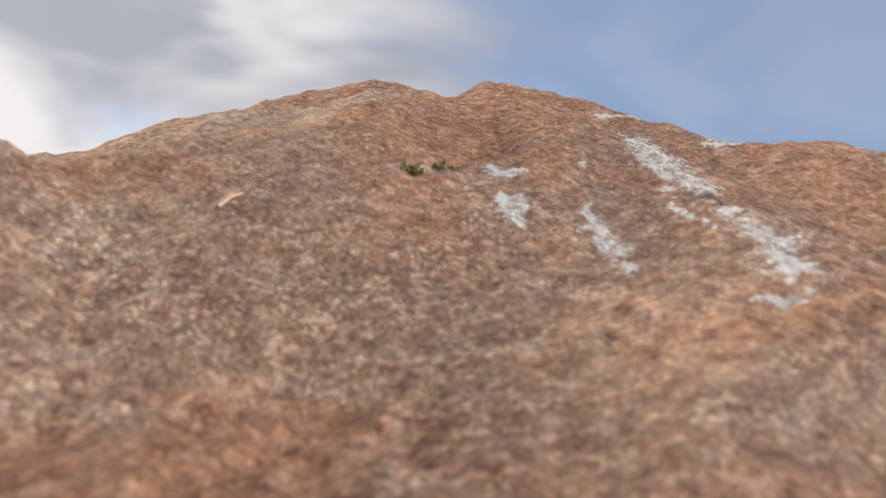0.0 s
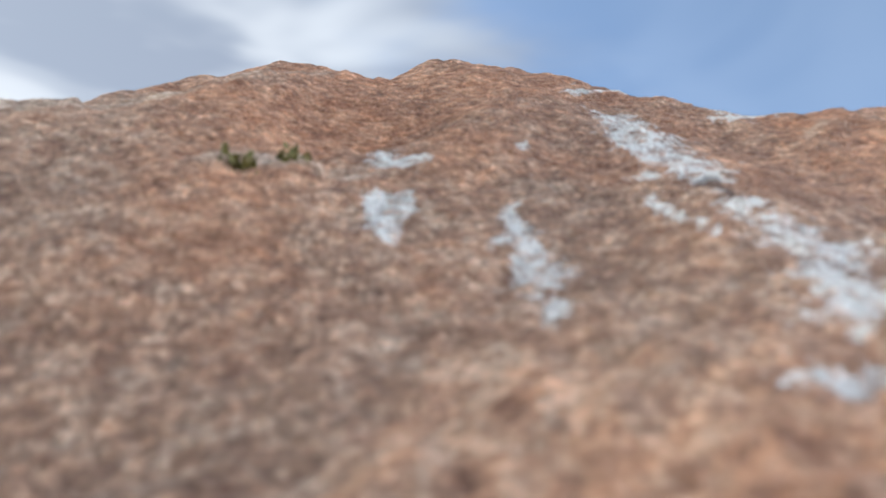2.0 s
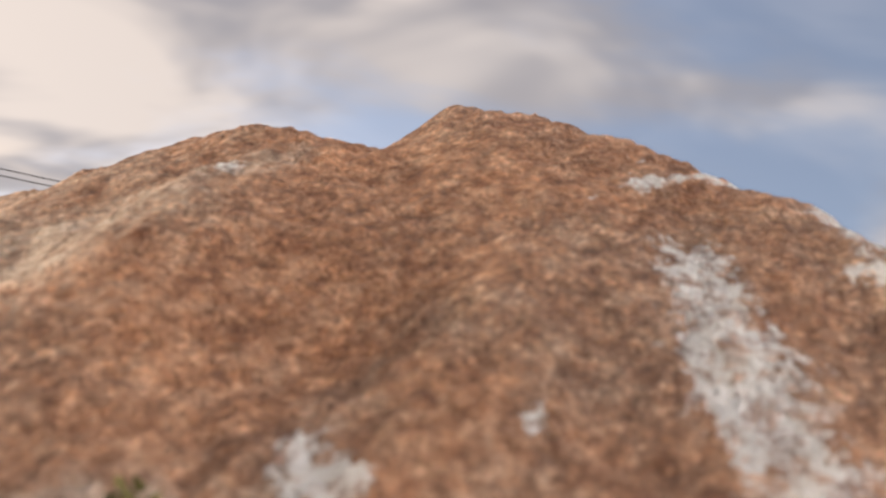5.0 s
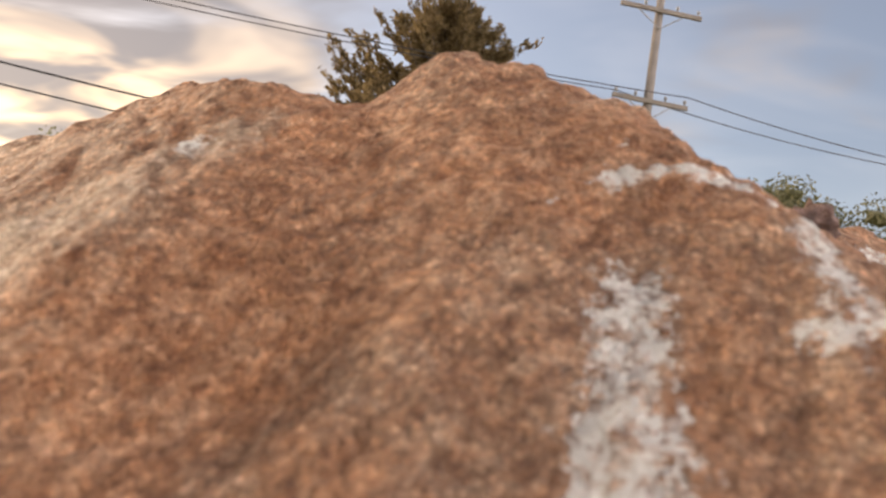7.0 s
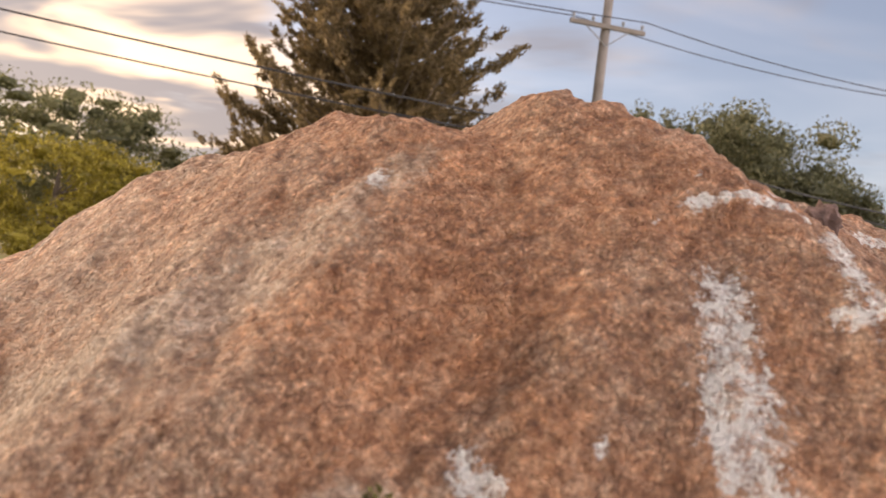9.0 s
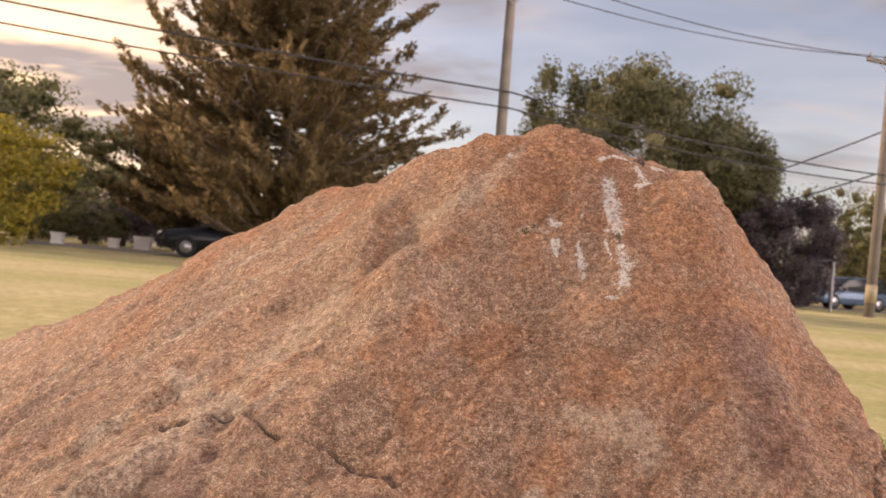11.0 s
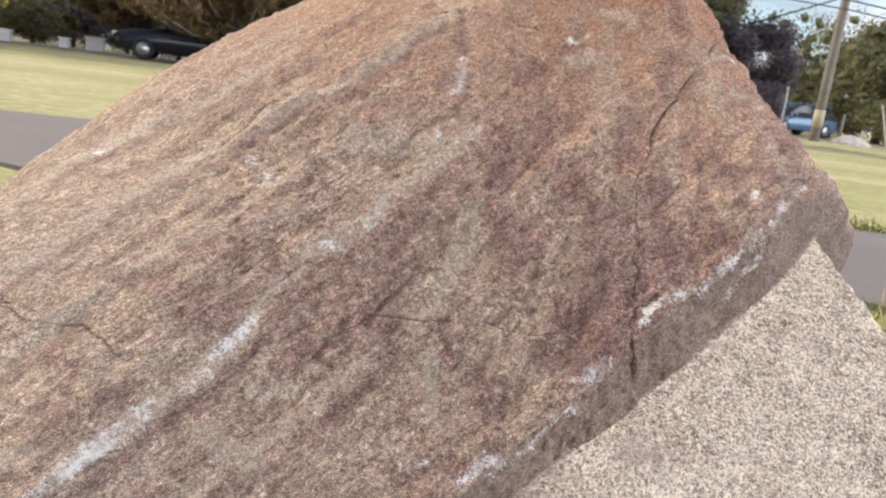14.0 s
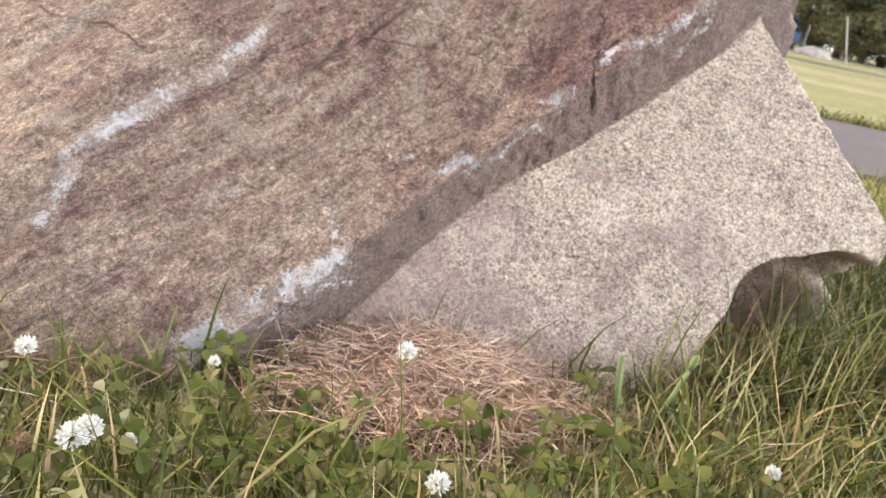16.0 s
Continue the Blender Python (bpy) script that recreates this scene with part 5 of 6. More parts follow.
def leaf_cloud(centres, spread_xyz, per, size, gen, narrow=0.55, droop=0.0):
    """Small pointed leaves or sprays round each centre: one mesh's vertices and faces."""
    c = np.repeat(np.asarray(centres, float), per, 0)
    n = len(c)
    ball = gen.normal(0, 1, (n, 3))
    ball *= (gen.uniform(0.05, 1, n) ** 0.4 * 1.75 / np.linalg.norm(ball, axis=1))[:, None]
    c = c + ball * spread_xyz
    d = gen.normal(0, 1, (n, 3))
    d[:, 2] -= droop
    d /= np.linalg.norm(d, axis=1)[:, None]
    s = np.cross(d, gen.normal(0, 1, (n, 3)))
    s /= np.linalg.norm(s, axis=1)[:, None]
    l = size * gen.uniform(0.6, 1.4, n)[:, None]
    v = np.stack([c - d * l / 2, c + s * l * narrow / 2, c + d * l / 2, c - s * l * narrow / 2], 1).reshape(-1, 3)
    f = np.arange(n)[:, None] * 4 + np.arange(4)
    return v, f


def twig_masses(spots, radii, gen, v, f):
    """Adds a ragged close-leaved mass inside each clump."""
    g = (1 + math.sqrt(5)) / 2
    ico = np.array([(s * a, t * b, 0) for a, b in ((1, g),) for s in (-1, 1) for t in (-1, 1)])
    ico = np.concatenate([ico, np.roll(ico, 1, 1), np.roll(ico, 2, 1)]) / math.sqrt(1 + g * g)
    tri = [(i, j, k) for i in range(12) for j in range(i + 1, 12) for k in range(j + 1, 12)
           if all(abs(np.linalg.norm(ico[a] - ico[b]) - 2 / math.sqrt(1 + g * g)) < 0.01 for a, b in ((i, j), (j, k), (i, k)))]
    f = [tuple(q) for q in f]
    blocks = [v]
    base = len(v)
    for c in spots:
        blocks.append(np.asarray(c) + ico * radii * gen.uniform(0.55, 1.15, (12, 1)))
        f += [(base + i, base + j, base + k) for i, j, k in tri]
        base += 12
    return np.concatenate(blocks), f


def limbs(gen, height, trunk_r, spots, low):
    """A tapered trunk with one limb to each spot."""
    bm = bmesh.new()
    tube(bm, [(0, 0, -0.2), (0.03 * height * 0.2, 0, height * 0.35), (0, 0.01 * height, height * 0.7), (0, 0, height * 0.95)], (trunk_r * 1.25, trunk_r, trunk_r * 0.6, trunk_r * 0.15), 8)
    for s in spots:
        s = Vector(s)
        z = max(low, s.z * gen.uniform(0.55, 0.8))
        a = Vector((0, 0, z))
        m = a.lerp(s, 0.55) + Vector((0, 0, -0.06 * s.length))
        r = trunk_r * 0.28
        tube(bm, [a, m, s], (r, r * 0.6, r * 0.15), 5)
    return bm


def broadleaf(name, place, width, height, low, mat, seed, label, clumps=70, leaf=0.22, per=110, flat=1.0, full=1.0):
    leaf, per, clumps = leaf * 0.62, int(per * 1.4 * full), int(clumps * 1.7)
    gen = np.random.default_rng(seed)
    ob = new(name)
    ob.location = place
    spots = []
    while len(spots) < clumps:
        d = gen.normal(0, 1, 3)
        d /= np.linalg.norm(d)
        k = gen.uniform(0.55, 1.0) ** 0.6 * (1 + 0.16 * math.sin(3.1 * math.atan2(d[1], d[0]) + seed) + 0.12 * math.sin(5 * d[2] + seed))
        p = np.array((d[0] * width / 2 * flat, d[1] * width / 2 * flat, low + (height - low) * (0.5 + 0.5 * d[2])))
        p = np.array((0, 0, low + (height - low) * 0.45)) * (1 - k) + p * k
        spots.append(p)
    part("trunk", limbs(gen, height * 0.8, max(0.06, width * 0.028), spots[:14], low * 0.7 + 0.1), BARK, ob, "", True)
    loose = np.array((width * 0.080, width * 0.080, (height - low) * 0.066))
    v, f = leaf_cloud(spots, loose, per, leaf, gen)
    v, f = twig_masses(spots, loose * 0.72, gen, v, f)
    crown = new("crown", mesh_of("crown", v, f, mat))
    crown.parent = ob
    crown["kind"] = "stuff"
    return tagged(ob, label, "tree")


def conifer(name, place, width, height, seed, label):
    gen = np.random.default_rng(seed)
    ob = new(name)
    ob.location = place
    bm = bmesh.new()
    tube(bm, [(0, 0, -0.2), (0.1, 0, height * 0.4), (0.05, 0, height * 0.75), (0, 0, height)], (0.30, 0.22, 0.12, 0.03), 9)
    roots, ways, sizes = [], [], []
    z = 0.8
    while z < height * 0.98:
        s = z / height
        reach = width / 2 * (1.0 - 0.25 * (1 - min(1, s / 0.28)) if s < 0.28 else ((1 - s) / 0.72) ** 0.62)
        for k in range(7):
            a = gen.uniform(0, 6.283)
            l = reach * gen.uniform(0.62, 1.12)
            rise = gen.uniform(0.15, 0.50) * l * (0.5 + s)
            base = np.array((0.05, 0, z))
            tip = np.array((math.cos(a) * l, math.sin(a) * l, z + rise))
            mid = np.array((math.cos(a) * l * 0.5, math.sin(a) * l * 0.5, z + rise * 0.20))
            tube(bm, [base, mid, tip], (0.055 * (1 - s) + 0.02, 0.035 * (1 - s) + 0.014, 0.008), 5)
            # plumes of needles along the outer part of each bough, swept up and outward
            out = np.array((math.cos(a), math.sin(a), 0.0))
            for t in np.linspace(0.22, 1.04, int(6 + 10 * l / (width / 2))):
                c = (1 - t) ** 2 * base + 2 * t * (1 - t) * mid + t * t * tip
                side = np.array((-out[1], out[0], 0.0)) * gen.normal(0, 0.55)
                way = out * gen.uniform(0.5, 1.0) + side + np.array((0, 0, gen.uniform(0.25, 0.9)))
                roots.append(c + gen.normal(0, 0.07, 3))
                ways.append(way / np.linalg.norm(way))
                sizes.append(gen.uniform(0.35, 0.75) * (0.65 + 0.35 * min(1, l / 3)))
        z += gen.uniform(0.18, 0.30)
    part("trunk", bm, BARK, ob, "dark trunk with upswept limbs", True)
    per = 38
    r, w, z = np.repeat(np.array(roots), per, 0), np.repeat(np.array(ways), per, 0), np.repeat(np.array(sizes), per)
    n = len(r)
    t = gen.uniform(0, 1, n)
    c = r + w * (t * z)[:, None] + gen.normal(0, 0.055, (n, 3))
    d = w + gen.normal(0, 0.55, (n, 3))
    d /= np.linalg.norm(d, axis=1)[:, None]
    across = np.cross(d, gen.normal(0, 1, (n, 3)))
    across /= np.linalg.norm(across, axis=1)[:, None]
    l = gen.uniform(0.14, 0.32, n)[:, None]
    v = np.stack([c - d * l / 2, c + across * l * 0.14, c + d * l / 2, c - across * l * 0.14], 1).reshape(-1, 3)
    crown = new("crown", mesh_of("crown", v, np.arange(n)[:, None] * 4 + np.arange(4), NEEDLES))
    crown.parent = ob
    crown["kind"] = "stuff"
    return tagged(ob, label, "tree")


conifer("pine_tree", polar(-11.3, 26.5), 10.0, 12.2, 7, "tall dark pine with upswept open branches beyond the road")
conifer("pine_tree", polar(-17.5, 33.0), 6.5, 5.6, 12, "smaller bushy pine beyond the road")
broadleaf("shade_tree", polar(14.6, 37), 8.6, 10.2, 1.4, LEAVES, 21, "large round dark green shade tree beyond the road", 120, 0.26, 130, full=1.7)
broadleaf("shade_tree", polar(8.0, 38), 4.4, 10.0, 1.6, LEAVES, 22, "rounded dark green tree beside the shade tree", 60, 0.26, 120, full=1.7)
broadleaf("shade_tree", polar(19.8, 37), 4.2, 7.6, 1.0, LEAVES, 23, "low side growth of dark green foliage beside the shade tree", 55, 0.24, 120, full=1.7)
broadleaf("purple_tree", polar(23.9, 36), 4.0, 4.4, 0.3, PURPLE, 24, "dense dark purple-leaved small tree", 70, 0.17, 150, full=1.7)
broadleaf("yellow_tree", polar(-31.5, 25), 4.8, 3.7, 0.3, YELLOWISH, 25, "broad yellow-green bush lit by the low sun", 60, 0.17, 130)
broadleaf("shade_tree", polar(-31, 33), 9.0, 6.4, 0.8, MIDTONE, 26, "broad hazy tree behind the yellow bush", 70, 0.24, 130)
broadleaf("shade_tree", polar(-24.0, 50), 8.0, 5.0, 0.4, MIDTONE, 27, "low hazy green trees behind the houses", 60, 0.24, 110)
for k, (az, d, w, h) in enumerate([(-21.5, 40, 4.2, 2.6), (-23.8, 38, 3.6, 2.4), (-18.2, 38, 3.4, 2.3), (-15.0, 36, 4.0, 2.6), (-12.0, 36, 3.6, 2.4), (-27.0, 38, 4.0, 2.6), (-8.5, 38, 4.4, 3.2), (-5.5, 40, 4.0, 3.4)]):
    broadleaf("shrub", polar(az, d), w, h, 0.1, LEAVES if k % 2 else PURPLE, 40 + k, "dark rounded shrub along the far roadside", 34, 0.16, 110)
for k, (az, d, w, h) in enumerate([(27.0, 46, 5.0, 6.6), (29.6, 44, 5.5, 5.2), (32.5, 42, 6.5, 6.0), (36.0, 42, 7.5, 7.0), (26.0, 48, 4.0, 4.2), (31.0, 50, 6.0, 5.6), (40.0, 44, 8.0, 7.5), (34.0, 40, 4.5, 4.0)]):
    broadleaf("roadside_tree", polar(az, d * 1.14), w * 1.14, h * 1.14, 0.3, MIDTONE if k % 3 else LEAVES, 60 + k, "leafy green roadside tree in the tree line", 46 if k else 24, 0.22, 110 if k else 60, 1.0)
for k in range(26):
    az = -62 + k * 5.0
    if -34 < az < 40:
        d, h = 70 + 6 * math.sin(k * 2.1), 4.2 + 1.3 * math.sin(k * 1.7)
    else:
        d, h = 60 + 5 * math.sin(k * 2.1), 6.5 + 1.6 * math.sin(k * 1.7)
    broadleaf("distant_tree", polar(az, d), 8.5, h, 0.0, MIDTONE, 90 + k, "hazy distant tree in the tree belt", 26, 0.42, 70)

# houses half hidden by the shrubs
SLATE = simple("grey_roofing", (0.23, 0.22, 0.24), 0.85, vary=0.2, scale=3)
SIDING = simple("pale_siding", (0.42, 0.40, 0.39), 0.8, vary=0.12, scale=2)
GLASS = simple("dark_window", (0.03, 0.035, 0.04), 0.15, vary=0.1)
WHITE = simple("white_paint", (0.72, 0.71, 0.69), 0.6, vary=0.08)


def add_box(bm, lo, hi):
    lo, hi = Vector(lo), Vector(hi)
    v = [bm.verts.new((x, y, z)) for x in (lo.x, hi.x) for y in (lo.y, hi.y) for z in (lo.z, hi.z)]
    for f in ((0, 1, 3, 2), (4, 6, 7, 5), (0, 4, 5, 1), (2, 3, 7, 6), (0, 2, 6, 4), (1, 5, 7, 3)):
        bm.faces.new([v[i] for i in f])


def house(place, w, d, eave, ridge, turn, label):
    ob = new("house")
    ob.location, ob.rotation_euler = place, (0, 0, radians(turn))
    bm = bmesh.new()
    add_box(bm, (-w / 2, -d / 2, -0.2), (w / 2, d / 2, eave))
    part("wall", bm, SIDING, ob)
    bm = bmesh.new()
    e, o = 0.4, 0.12
    a = [bm.verts.new(p) for p in ((-w / 2 - e, -d / 2 - e, eave), (w / 2 + e, -d / 2 - e, eave), (w / 2 - 0.6, 0, ridge), (-w / 2 + 0.6, 0, ridge), (w / 2 + e, d / 2 + e, eave), (-w / 2 - e, d / 2 + e, eave))]
    for f in ((0, 1, 2, 3), (4, 5, 3, 2), (1, 4, 2), (5, 0, 3), (1, 0, 5, 4)):
        bm.faces.new([a[i] for i in f])
    part("roof", bm, SLATE, ob, "grey shingled hip roof")
    for x in (-w * 0.28, w * 0.22):
        win = bmesh.new()
        add_box(win, (x - 0.55, -d / 2 - 0.06, 0.9), (x + 0.55, -d / 2 + 0.04, 2.0))
        wob = part("window", win, WHITE, ob, "white window frame")
        pane = bmesh.new()
        add_box(pane, (x - 0.45, -d / 2 - 0.09, 1.0), (x + 0.45, -d / 2 - 0.062, 1.9))
        part("pane", pane, GLASS, wob)
    return tagged(ob, label, "house")


house(polar(-17.6, 58), 7.0, 6.0, 1.9, 3.2, 6, "low pale house with a grey hip roof behind shrubs")
house(polar(-21.8, 60), 7.0, 6.0, 1.7, 2.9, -8, "small pale house with a grey roof behind shrubs")

# white posts and low markers along the far verge
CONCRETE = simple("old_concrete", (0.40, 0.37, 0.34), 0.9, vary=0.2, scale=5, grain=0.3)
for k, (az, d, w, h) in enumerate([(-25.4, 33.0, 0.42, 0.45), (-22.0, 33.5, 0.35, 0.40), (-20.2, 34.0, 0.65, 0.55), (-17.4, 34.4, 0.8, 0.45), (-15.6, 34.8, 0.5, 0.5)]):
    bm = bmesh.new()
    add_box(bm, (-w / 2, -0.12, -0.05), (w / 2, 0.12, h * 0.86))
    add_box(bm, (-w / 2 - 0.04, -0.15, h * 0.86 + 0.002), (w / 2 + 0.04, 0.15, h))
    me = bpy.data.meshes.new("marker_block")
    bm.to_mesh(me)
    bm.free()
    me.materials.append(WHITE)
    ob = tagged(new("marker_block", me), "low whitish concrete marker block on the far verge", "marker", group="markers along the verge")
    ob.location = polar(az, d)

POLE_WOOD = simple("weathered_pole", (0.185, 0.165, 0.15), 0.9, vary=0.2, scale=2.5, grain=0.4)
METAL = simple("grey_metal", (0.30, 0.31, 0.33), 0.5, 0.6, vary=0.15)
CABLE = simple("black_cable", (0.035, 0.035, 0.04), 0.6, vary=0.1)
YELLOW = simple("yellow_guard", (0.31, 0.26, 0.17), 0.6, vary=0.1)


def utility_pole(place, height, arms, turn, lean, transformer, label):
    ob = new("utility_pole")
    ob.location, ob.rotation_euler = place, (0, radians(lean), radians(turn))
    bm = bmesh.new()
    tube(bm, [(0, 0, -0.3), (0, 0, height * 0.5), (0, 0, height)], (0.17, 0.145, 0.11), 12)
    part("post", bm, POLE_WOOD, ob, "", True)
    for z, w in arms:
        bm = bmesh.new()
        add_box(bm, (-w / 2, -0.20, z - 0.06), (w / 2, -0.11, z + 0.06))
        arm = part("crossarm", bm, POLE_WOOD, ob)
        for x in (-w * 0.46, -w * 0.2, w * 0.2, w * 0.46):
            bm = bmesh.new()
            tube(bm, [(x, -0.155, z + 0.06), (x, -0.155, z + 0.12), (x, -0.155, z + 0.14), (x, -0.155, z + 0.22)], (0.02, 0.02, 0.055, 0.04), 8)
            part("insulator", bm, METAL, arm, "grey insulator", True)
        for sx in (-1, 1):
            bm = bmesh.new()
            tube(bm, [(0, -0.16, z - 0.55), (sx * w * 0.28, -0.16, z - 0.06)], (0.018, 0.018), 5)
            part("brace", bm, METAL, arm)
    if transformer:
        bm = bmesh.new()
        tube(bm, [(0.38, 0, transformer - 0.42), (0.38, 0, transformer - 0.40), (0.38, 0, transformer + 0.38), (0.38, 0, transformer + 0.44)], (0.18, 0.22, 0.22, 0.15), 14)
        can = part("transformer", bm, METAL, ob, "grey metal transformer can", True)
        bm = bmesh.new()
        add_box(bm, (0.08, -0.03, transformer - 0.05), (0.20, 0.03, transformer + 0.08))
        part("bracket", bm, METAL, can)
        bm = bmesh.new()
        tube(bm, [(0.45, 0, transformer - 0.42), (0.42, 0, transformer - 1.1), (0.16, 0, transformer - 2.0), (0.15, 0, 2.0)], (0.03,) * 4, 6)
        part("conduit", bm, METAL, ob)
    bm = bmesh.new()
    tube(bm, [(0, 0, 0.5), (0, 0, 1.1)], (0.178, 0.176), 12)
    part("guard", bm, YELLOW if transformer else POLE_WOOD, ob, "faded yellow guard band" if transformer else "", True)
    return tagged(ob, label, "utility pole", group="utility poles along the road")


A_FOOT, B_FOOT = polar(4.1, 22.5), polar(29.0, 30.0)
utility_pole(A_FOOT, 12.0, [(8.6, 2.2), (11.3, 2.4)], 16, -0.6, 0, "tall grey wooden utility pole with two crossarms")
utility_pole(B_FOOT, 10.6, [(8.45, 2.4)], 16, 1.0, 7.1, "grey wooden utility pole with a transformer and crossarm")
LEFT_FOOT = A_FOOT - (B_FOOT - A_FOOT) * 1.9
RIGHT_FOOT = B_FOOT + (B_FOOT - A_FOOT) * 1.6


def wire(a, b, sag, radius, label):
    bm = bmesh.new()
    pts = [a.lerp(b, k / 14) - Vector((0, 0, 4 * sag * (k / 14) * (1 - k / 14))) for k in range(15)]
    tube(bm, pts, [radius] * 15, 5)
    me = bpy.data.meshes.new("overhead_cable")
    bm.to_mesh(me)
    bm.free()
    me.materials.append(CABLE)
    return tagged(new("overhead_cable", me), label, "cable", group="overhead cables")


up = lambda p, z, dx=0.0: Vector((p.x + dx, p.y - 0.16, z))
for zl, za, zb, zr, sag, r, dx in ((6.6, 5.55, 4.75, 5.2, 0.25, 0.028, 0.12), (6.0, 5.10, 4.45, 4.8, 0.25, 0.024, 0.12), (8.9, 8.83, 8.66, 9.0, 0.4, 0.016, 1.0), (9.0, 8.83, 8.66, 9.0, 0.4, 0.016, -1.0)):
    wire(up(LEFT_FOOT, zl, dx), up(A_FOOT, za, dx), sag, r, "sagging black overhead cable along the road")
    wire(up(A_FOOT, za, dx), up(B_FOOT, zb, dx), sag, r, "sagging black overhead cable along the road")
    wire(up(B_FOOT, zb, dx), up(RIGHT_FOOT, zr, dx), sag, r, "sagging black overhead cable along the road")
wire(up(B_FOOT, 6.3, 0.1), up(polar(14, 52), 5.2), 0.4, 0.03, "thin service cable crossing behind the trees")
wire(up(B_FOOT, 4.9, 0.1), up(polar(12, 60), 3.6), 0.5, 0.03, "thin service cable crossing behind the trees")

# thin posts at the right-hand verge
for az, d, h, lean, r, mat, lab in ((33.4, 27.0, 1.45, -19, 0.030, CONCRETE, "pale leaning thin post in the field"), (30.4, 33.0, 1.1, 3, 0.06, POLE_WOOD, "short weathered wooden post"), (36.0, 30.0, 1.0, 4, 0.06, POLE_WOOD, "short weathered wooden post"), (26.8, 33.0, 1.9, 0, 0.05, METAL, "thin grey sign post")):
    bm = bmesh.new()
    tube(bm, [(0, 0, -0.1), (0, 0, h * 0.5), (0, 0, h - 0.03), (0, 0, h)], (r, r, r * 0.95, r * 0.6), 8)
    me = bpy.data.meshes.new("post")
    bm.to_mesh(me)
    bm.free()
    me.materials.append(mat)
    ob = tagged(new("post", me), lab, "post", group="posts along the field")
    ob.location, ob.rotation_euler = polar(az, d), (0, radians(lean), 0)
bm = bmesh.new()
bmesh.ops.create_icosphere(bm, subdivisions=3, radius=1)
for v in bm.verts:
    v.co = Vector((v.co.x * 0.75, v.co.y * 0.4, max(-0.1, v.co.z * 0.36))) * (1 + 0.14 * noise.noise(v.co * 2.3))
me = bpy.data.meshes.new("field_stone")
bm.to_mesh(me)
bm.free()
me.materials.append(simple("pale_stone", (0.42, 0.37, 0.33), 0.9, vary=0.25, scale=4, grain=0.5))
ob = tagged(new("field_stone", me), "low pale stone lying in the field", "stone")
ob.location = polar(31.2, 32.0)

# ---- vehicles on the road ----
RUBBER = simple("tyre_rubber", (0.02, 0.02, 0.02), 0.8, vary=0.2)
RIM = simple("alloy_rim", (0.42, 0.42, 0.44), 0.35, 0.9, vary=0.1)
LENS = simple("lamp_lens", (0.75, 0.72, 0.66), 0.12, vary=0.05)
RED_LENS = simple("red_lens", (0.42, 0.03, 0.025), 0.2, vary=0.1)
TRIM = simple("black_trim", (0.025, 0.025, 0.028), 0.45, vary=0.1)


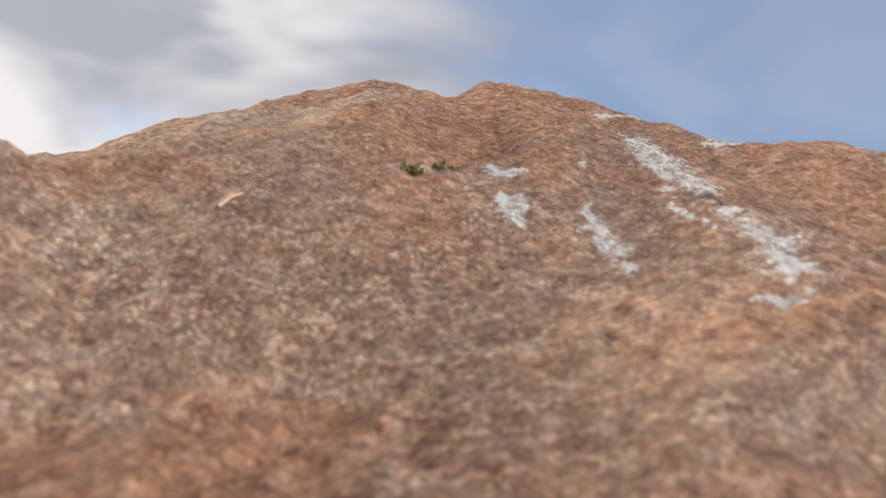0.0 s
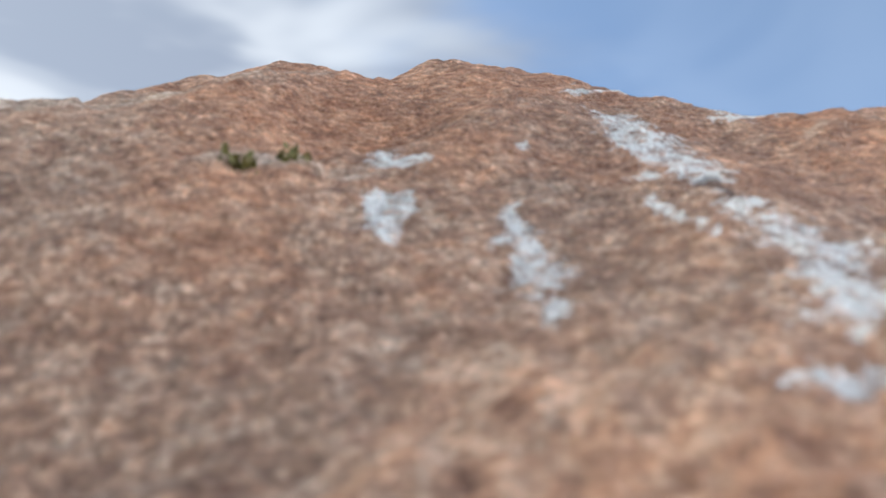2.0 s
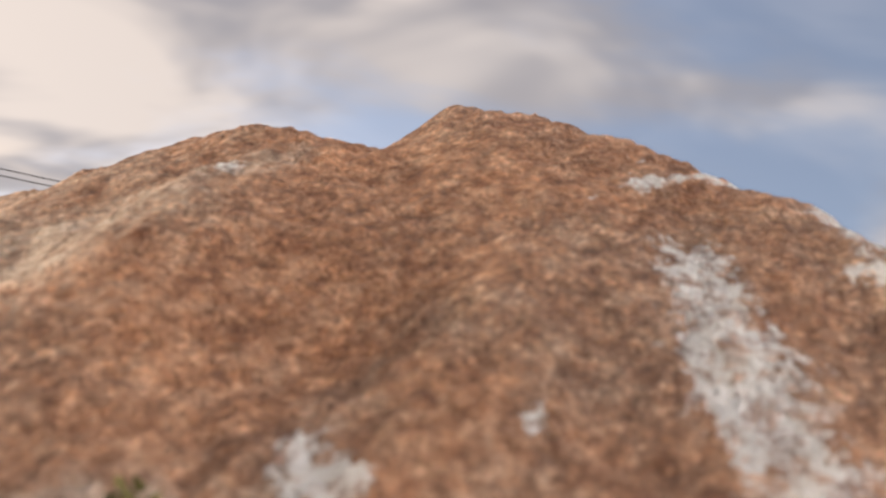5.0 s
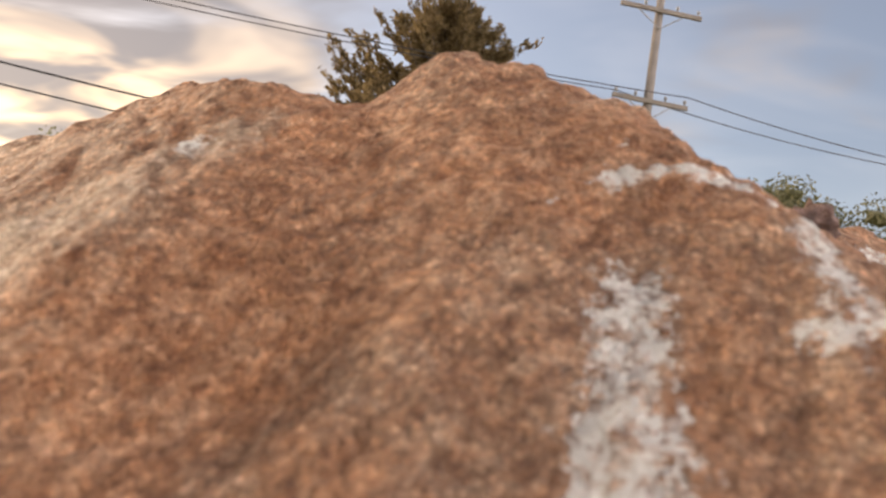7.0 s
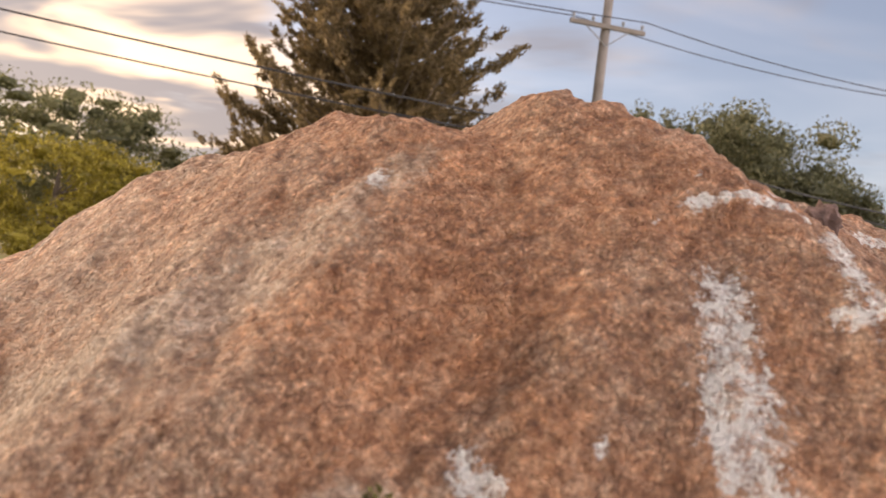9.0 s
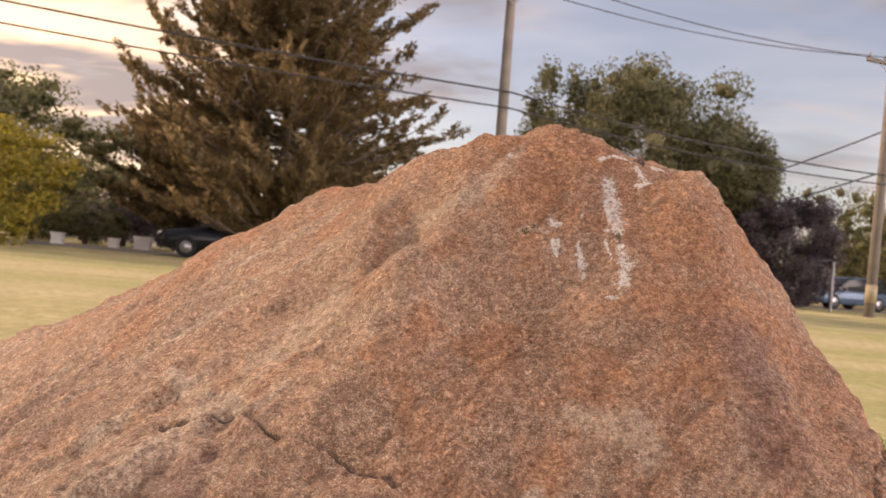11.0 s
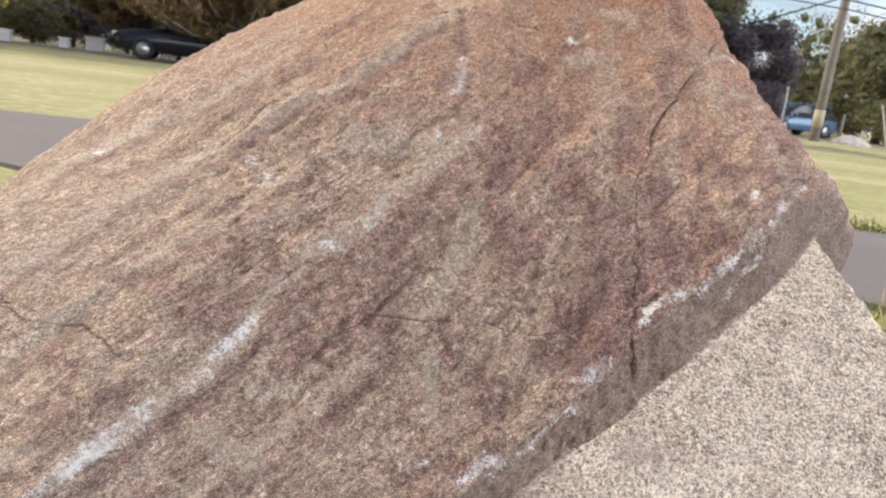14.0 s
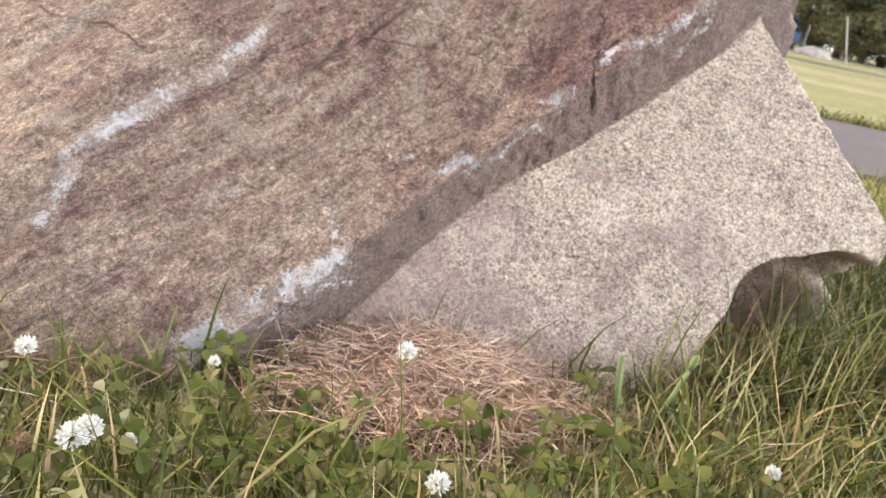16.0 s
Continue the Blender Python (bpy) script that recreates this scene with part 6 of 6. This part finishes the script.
def car(place, turn, paint, length, width, height, wagon, label):
    """A car that points along its own +x."""
    ob = new("car")
    ob.location, ob.rotation_euler = place, (0, 0, radians(turn))
    L2, W2, H = length / 2, width / 2, height
    belt, sill = H * 0.58, 0.24

    def loft(sections, name, mat, label=""):
        bm = bmesh.new()
        rings = [[bm.verts.new((x, y, z)) for y, z in sec] for x, sec in sections]
        n = len(rings[0])
        for a, b in zip(rings[:-1], rings[1:]):
            for k in range(n):
                bm.faces.new((a[k], a[(k + 1) % n], b[(k + 1) % n], b[k]))
        bm.faces.new(rings[0][::-1])
        bm.faces.new(rings[-1])
        bmesh.ops.bevel(bm, geom=bm.edges[:], offset=0.025, segments=2, affect="EDGES", clamp_overlap=True)
        return part(name, bm, mat, ob, label, True)

    def section(w, lo, hi, tuck):
        return [(-w, lo + 0.08), (-w, hi - 0.10), (-w + tuck, hi), (w - tuck, hi), (w, hi - 0.10), (w, lo + 0.08), (w - 0.08, lo), (-w + 0.08, lo)]
    loft([(-L2, section(W2 * 0.90, 0.34, belt * 0.98, 0.10)), (-L2 + 0.25, section(W2, sill, belt, 0.10)), (-0.2, section(W2, sill, belt, 0.08)), (L2 * 0.45, section(W2, sill, belt * 0.98, 0.10)), (L2 - 0.35, section(W2 * 0.97, sill, belt * 0.88, 0.14)), (L2, section(W2 * 0.86, 0.34, belt * 0.74, 0.14))], "body", paint)
    rear = -L2 + 0.12 if wagon else -L2 + 0.75
    cabin = [(rear, section(W2 * 0.86, belt - 0.06, belt + 0.02, 0.05)), (rear + (0.35 if wagon else 0.65), section(W2 * 0.80, belt - 0.06, H - 0.03, 0.14)), (0.0, section(W2 * 0.82, belt - 0.06, H, 0.14)), (L2 * 0.16, section(W2 * 0.80, belt - 0.06, H - 0.05, 0.14)), (L2 * 0.50, section(W2 * 0.84, belt - 0.08, belt - 0.0, 0.05))]
    loft(cabin, "glasshouse", GLASS, "dark tinted windows")
    loft([(rear + (0.36 if wagon else 0.70), section(W2 * 0.79, H - 0.045, H + 0.005, 0.10)), (0.0, section(W2 * 0.80, H - 0.04, H + 0.022, 0.12)), (L2 * 0.15, section(W2 * 0.78, H - 0.07, H - 0.02, 0.10))], "roof", paint)
    for x in (-L2 * 0.62, L2 * 0.62):
        for s in (-1, 1):
            bm = bmesh.new()
            tube(bm, [(x, s * (W2 - 0.20), 0.34), (x, s * (W2 - 0.18), 0.34), (x, s * (W2 - 0.01), 0.34), (x, s * (W2 + 0.01), 0.34)], (0.30, 0.34, 0.34, 0.30), 20)
            tyre = part("wheel", bm, RUBBER, ob, "", True)
            bm = bmesh.new()
            tube(bm, [(x, s * (W2 - 0.02), 0.34), (x, s * (W2 + 0.022), 0.34)], (0.22, 0.20), 16)
            part("rim", bm, RIM, tyre, "grey alloy rim", True)
    for s in (-1, 1):
        bm = bmesh.new()
        add_box(bm, (L2 - 0.22, s * W2 * 0.62 - 0.17, belt * 0.60), (L2 + 0.012, s * W2 * 0.62 + 0.17, belt * 0.76))
        part("headlight", bm, LENS, ob, "clear headlight")
        bm = bmesh.new()
        add_box(bm, (-L2 - 0.012, s * W2 * 0.68 - 0.13, belt * 0.66), (-L2 + 0.14, s * W2 * 0.68 + 0.13, belt * 0.92))
        part("tail_light", bm, RED_LENS, ob, "red tail light")
        bm = bmesh.new()
        add_box(bm, (L2 * 0.36, s * (W2 + 0.08) - 0.08, belt - 0.02), (L2 * 0.42, s * (W2 + 0.08) + 0.08, belt + 0.12))
        part("mirror", bm, TRIM, ob)
    bm = bmesh.new()
    add_box(bm, (L2 - 0.05, -W2 * 0.42, belt * 0.42), (L2 + 0.016, W2 * 0.42, belt * 0.70))
    part("grille", bm, TRIM, ob, "black grille")
    bm = bmesh.new()
    add_box(bm, (L2 - 0.10, -W2 * 0.8, 0.26), (L2 + 0.02, W2 * 0.8, 0.36))
    part("bumper", bm, TRIM, ob)
    return tagged(ob, label, "car", group="cars on the road")


road_turn = math.degrees(math.atan2(30.5, 180))


def on_road(az, off=0.0):
    """Where the bearing crosses the road's middle line."""
    s, c = math.sin(radians(az)), math.cos(radians(az))
    k = (30.75 + 0.66 - 0.11 * 30.5 / 180) / (c - s * 30.5 / 180)
    return Vector((s * k - 0.11, c * k - 0.66 + off, 0.022))


car(on_road(-12.9, -2.6), road_turn + 180, simple("black_paint", (0.018, 0.02, 0.026), 0.2, 0.3, vary=0.1), 4.95, 1.92, 1.80, True, "black sport utility car on the far road")
car(polar(24.6, 41.5, 0.02), 20.2, simple("red_paint", (0.32, 0.03, 0.03), 0.25, 0.2, vary=0.1), 4.4, 1.76, 1.42, False, "dark red car on the far road")
car(polar(27.4, 41.6, 0.02), 20.2 + 180, simple("blue_paint", (0.10, 0.16, 0.24), 0.25, 0.3, vary=0.1), 4.4, 1.78, 1.50, True, "pale blue car on the far road")
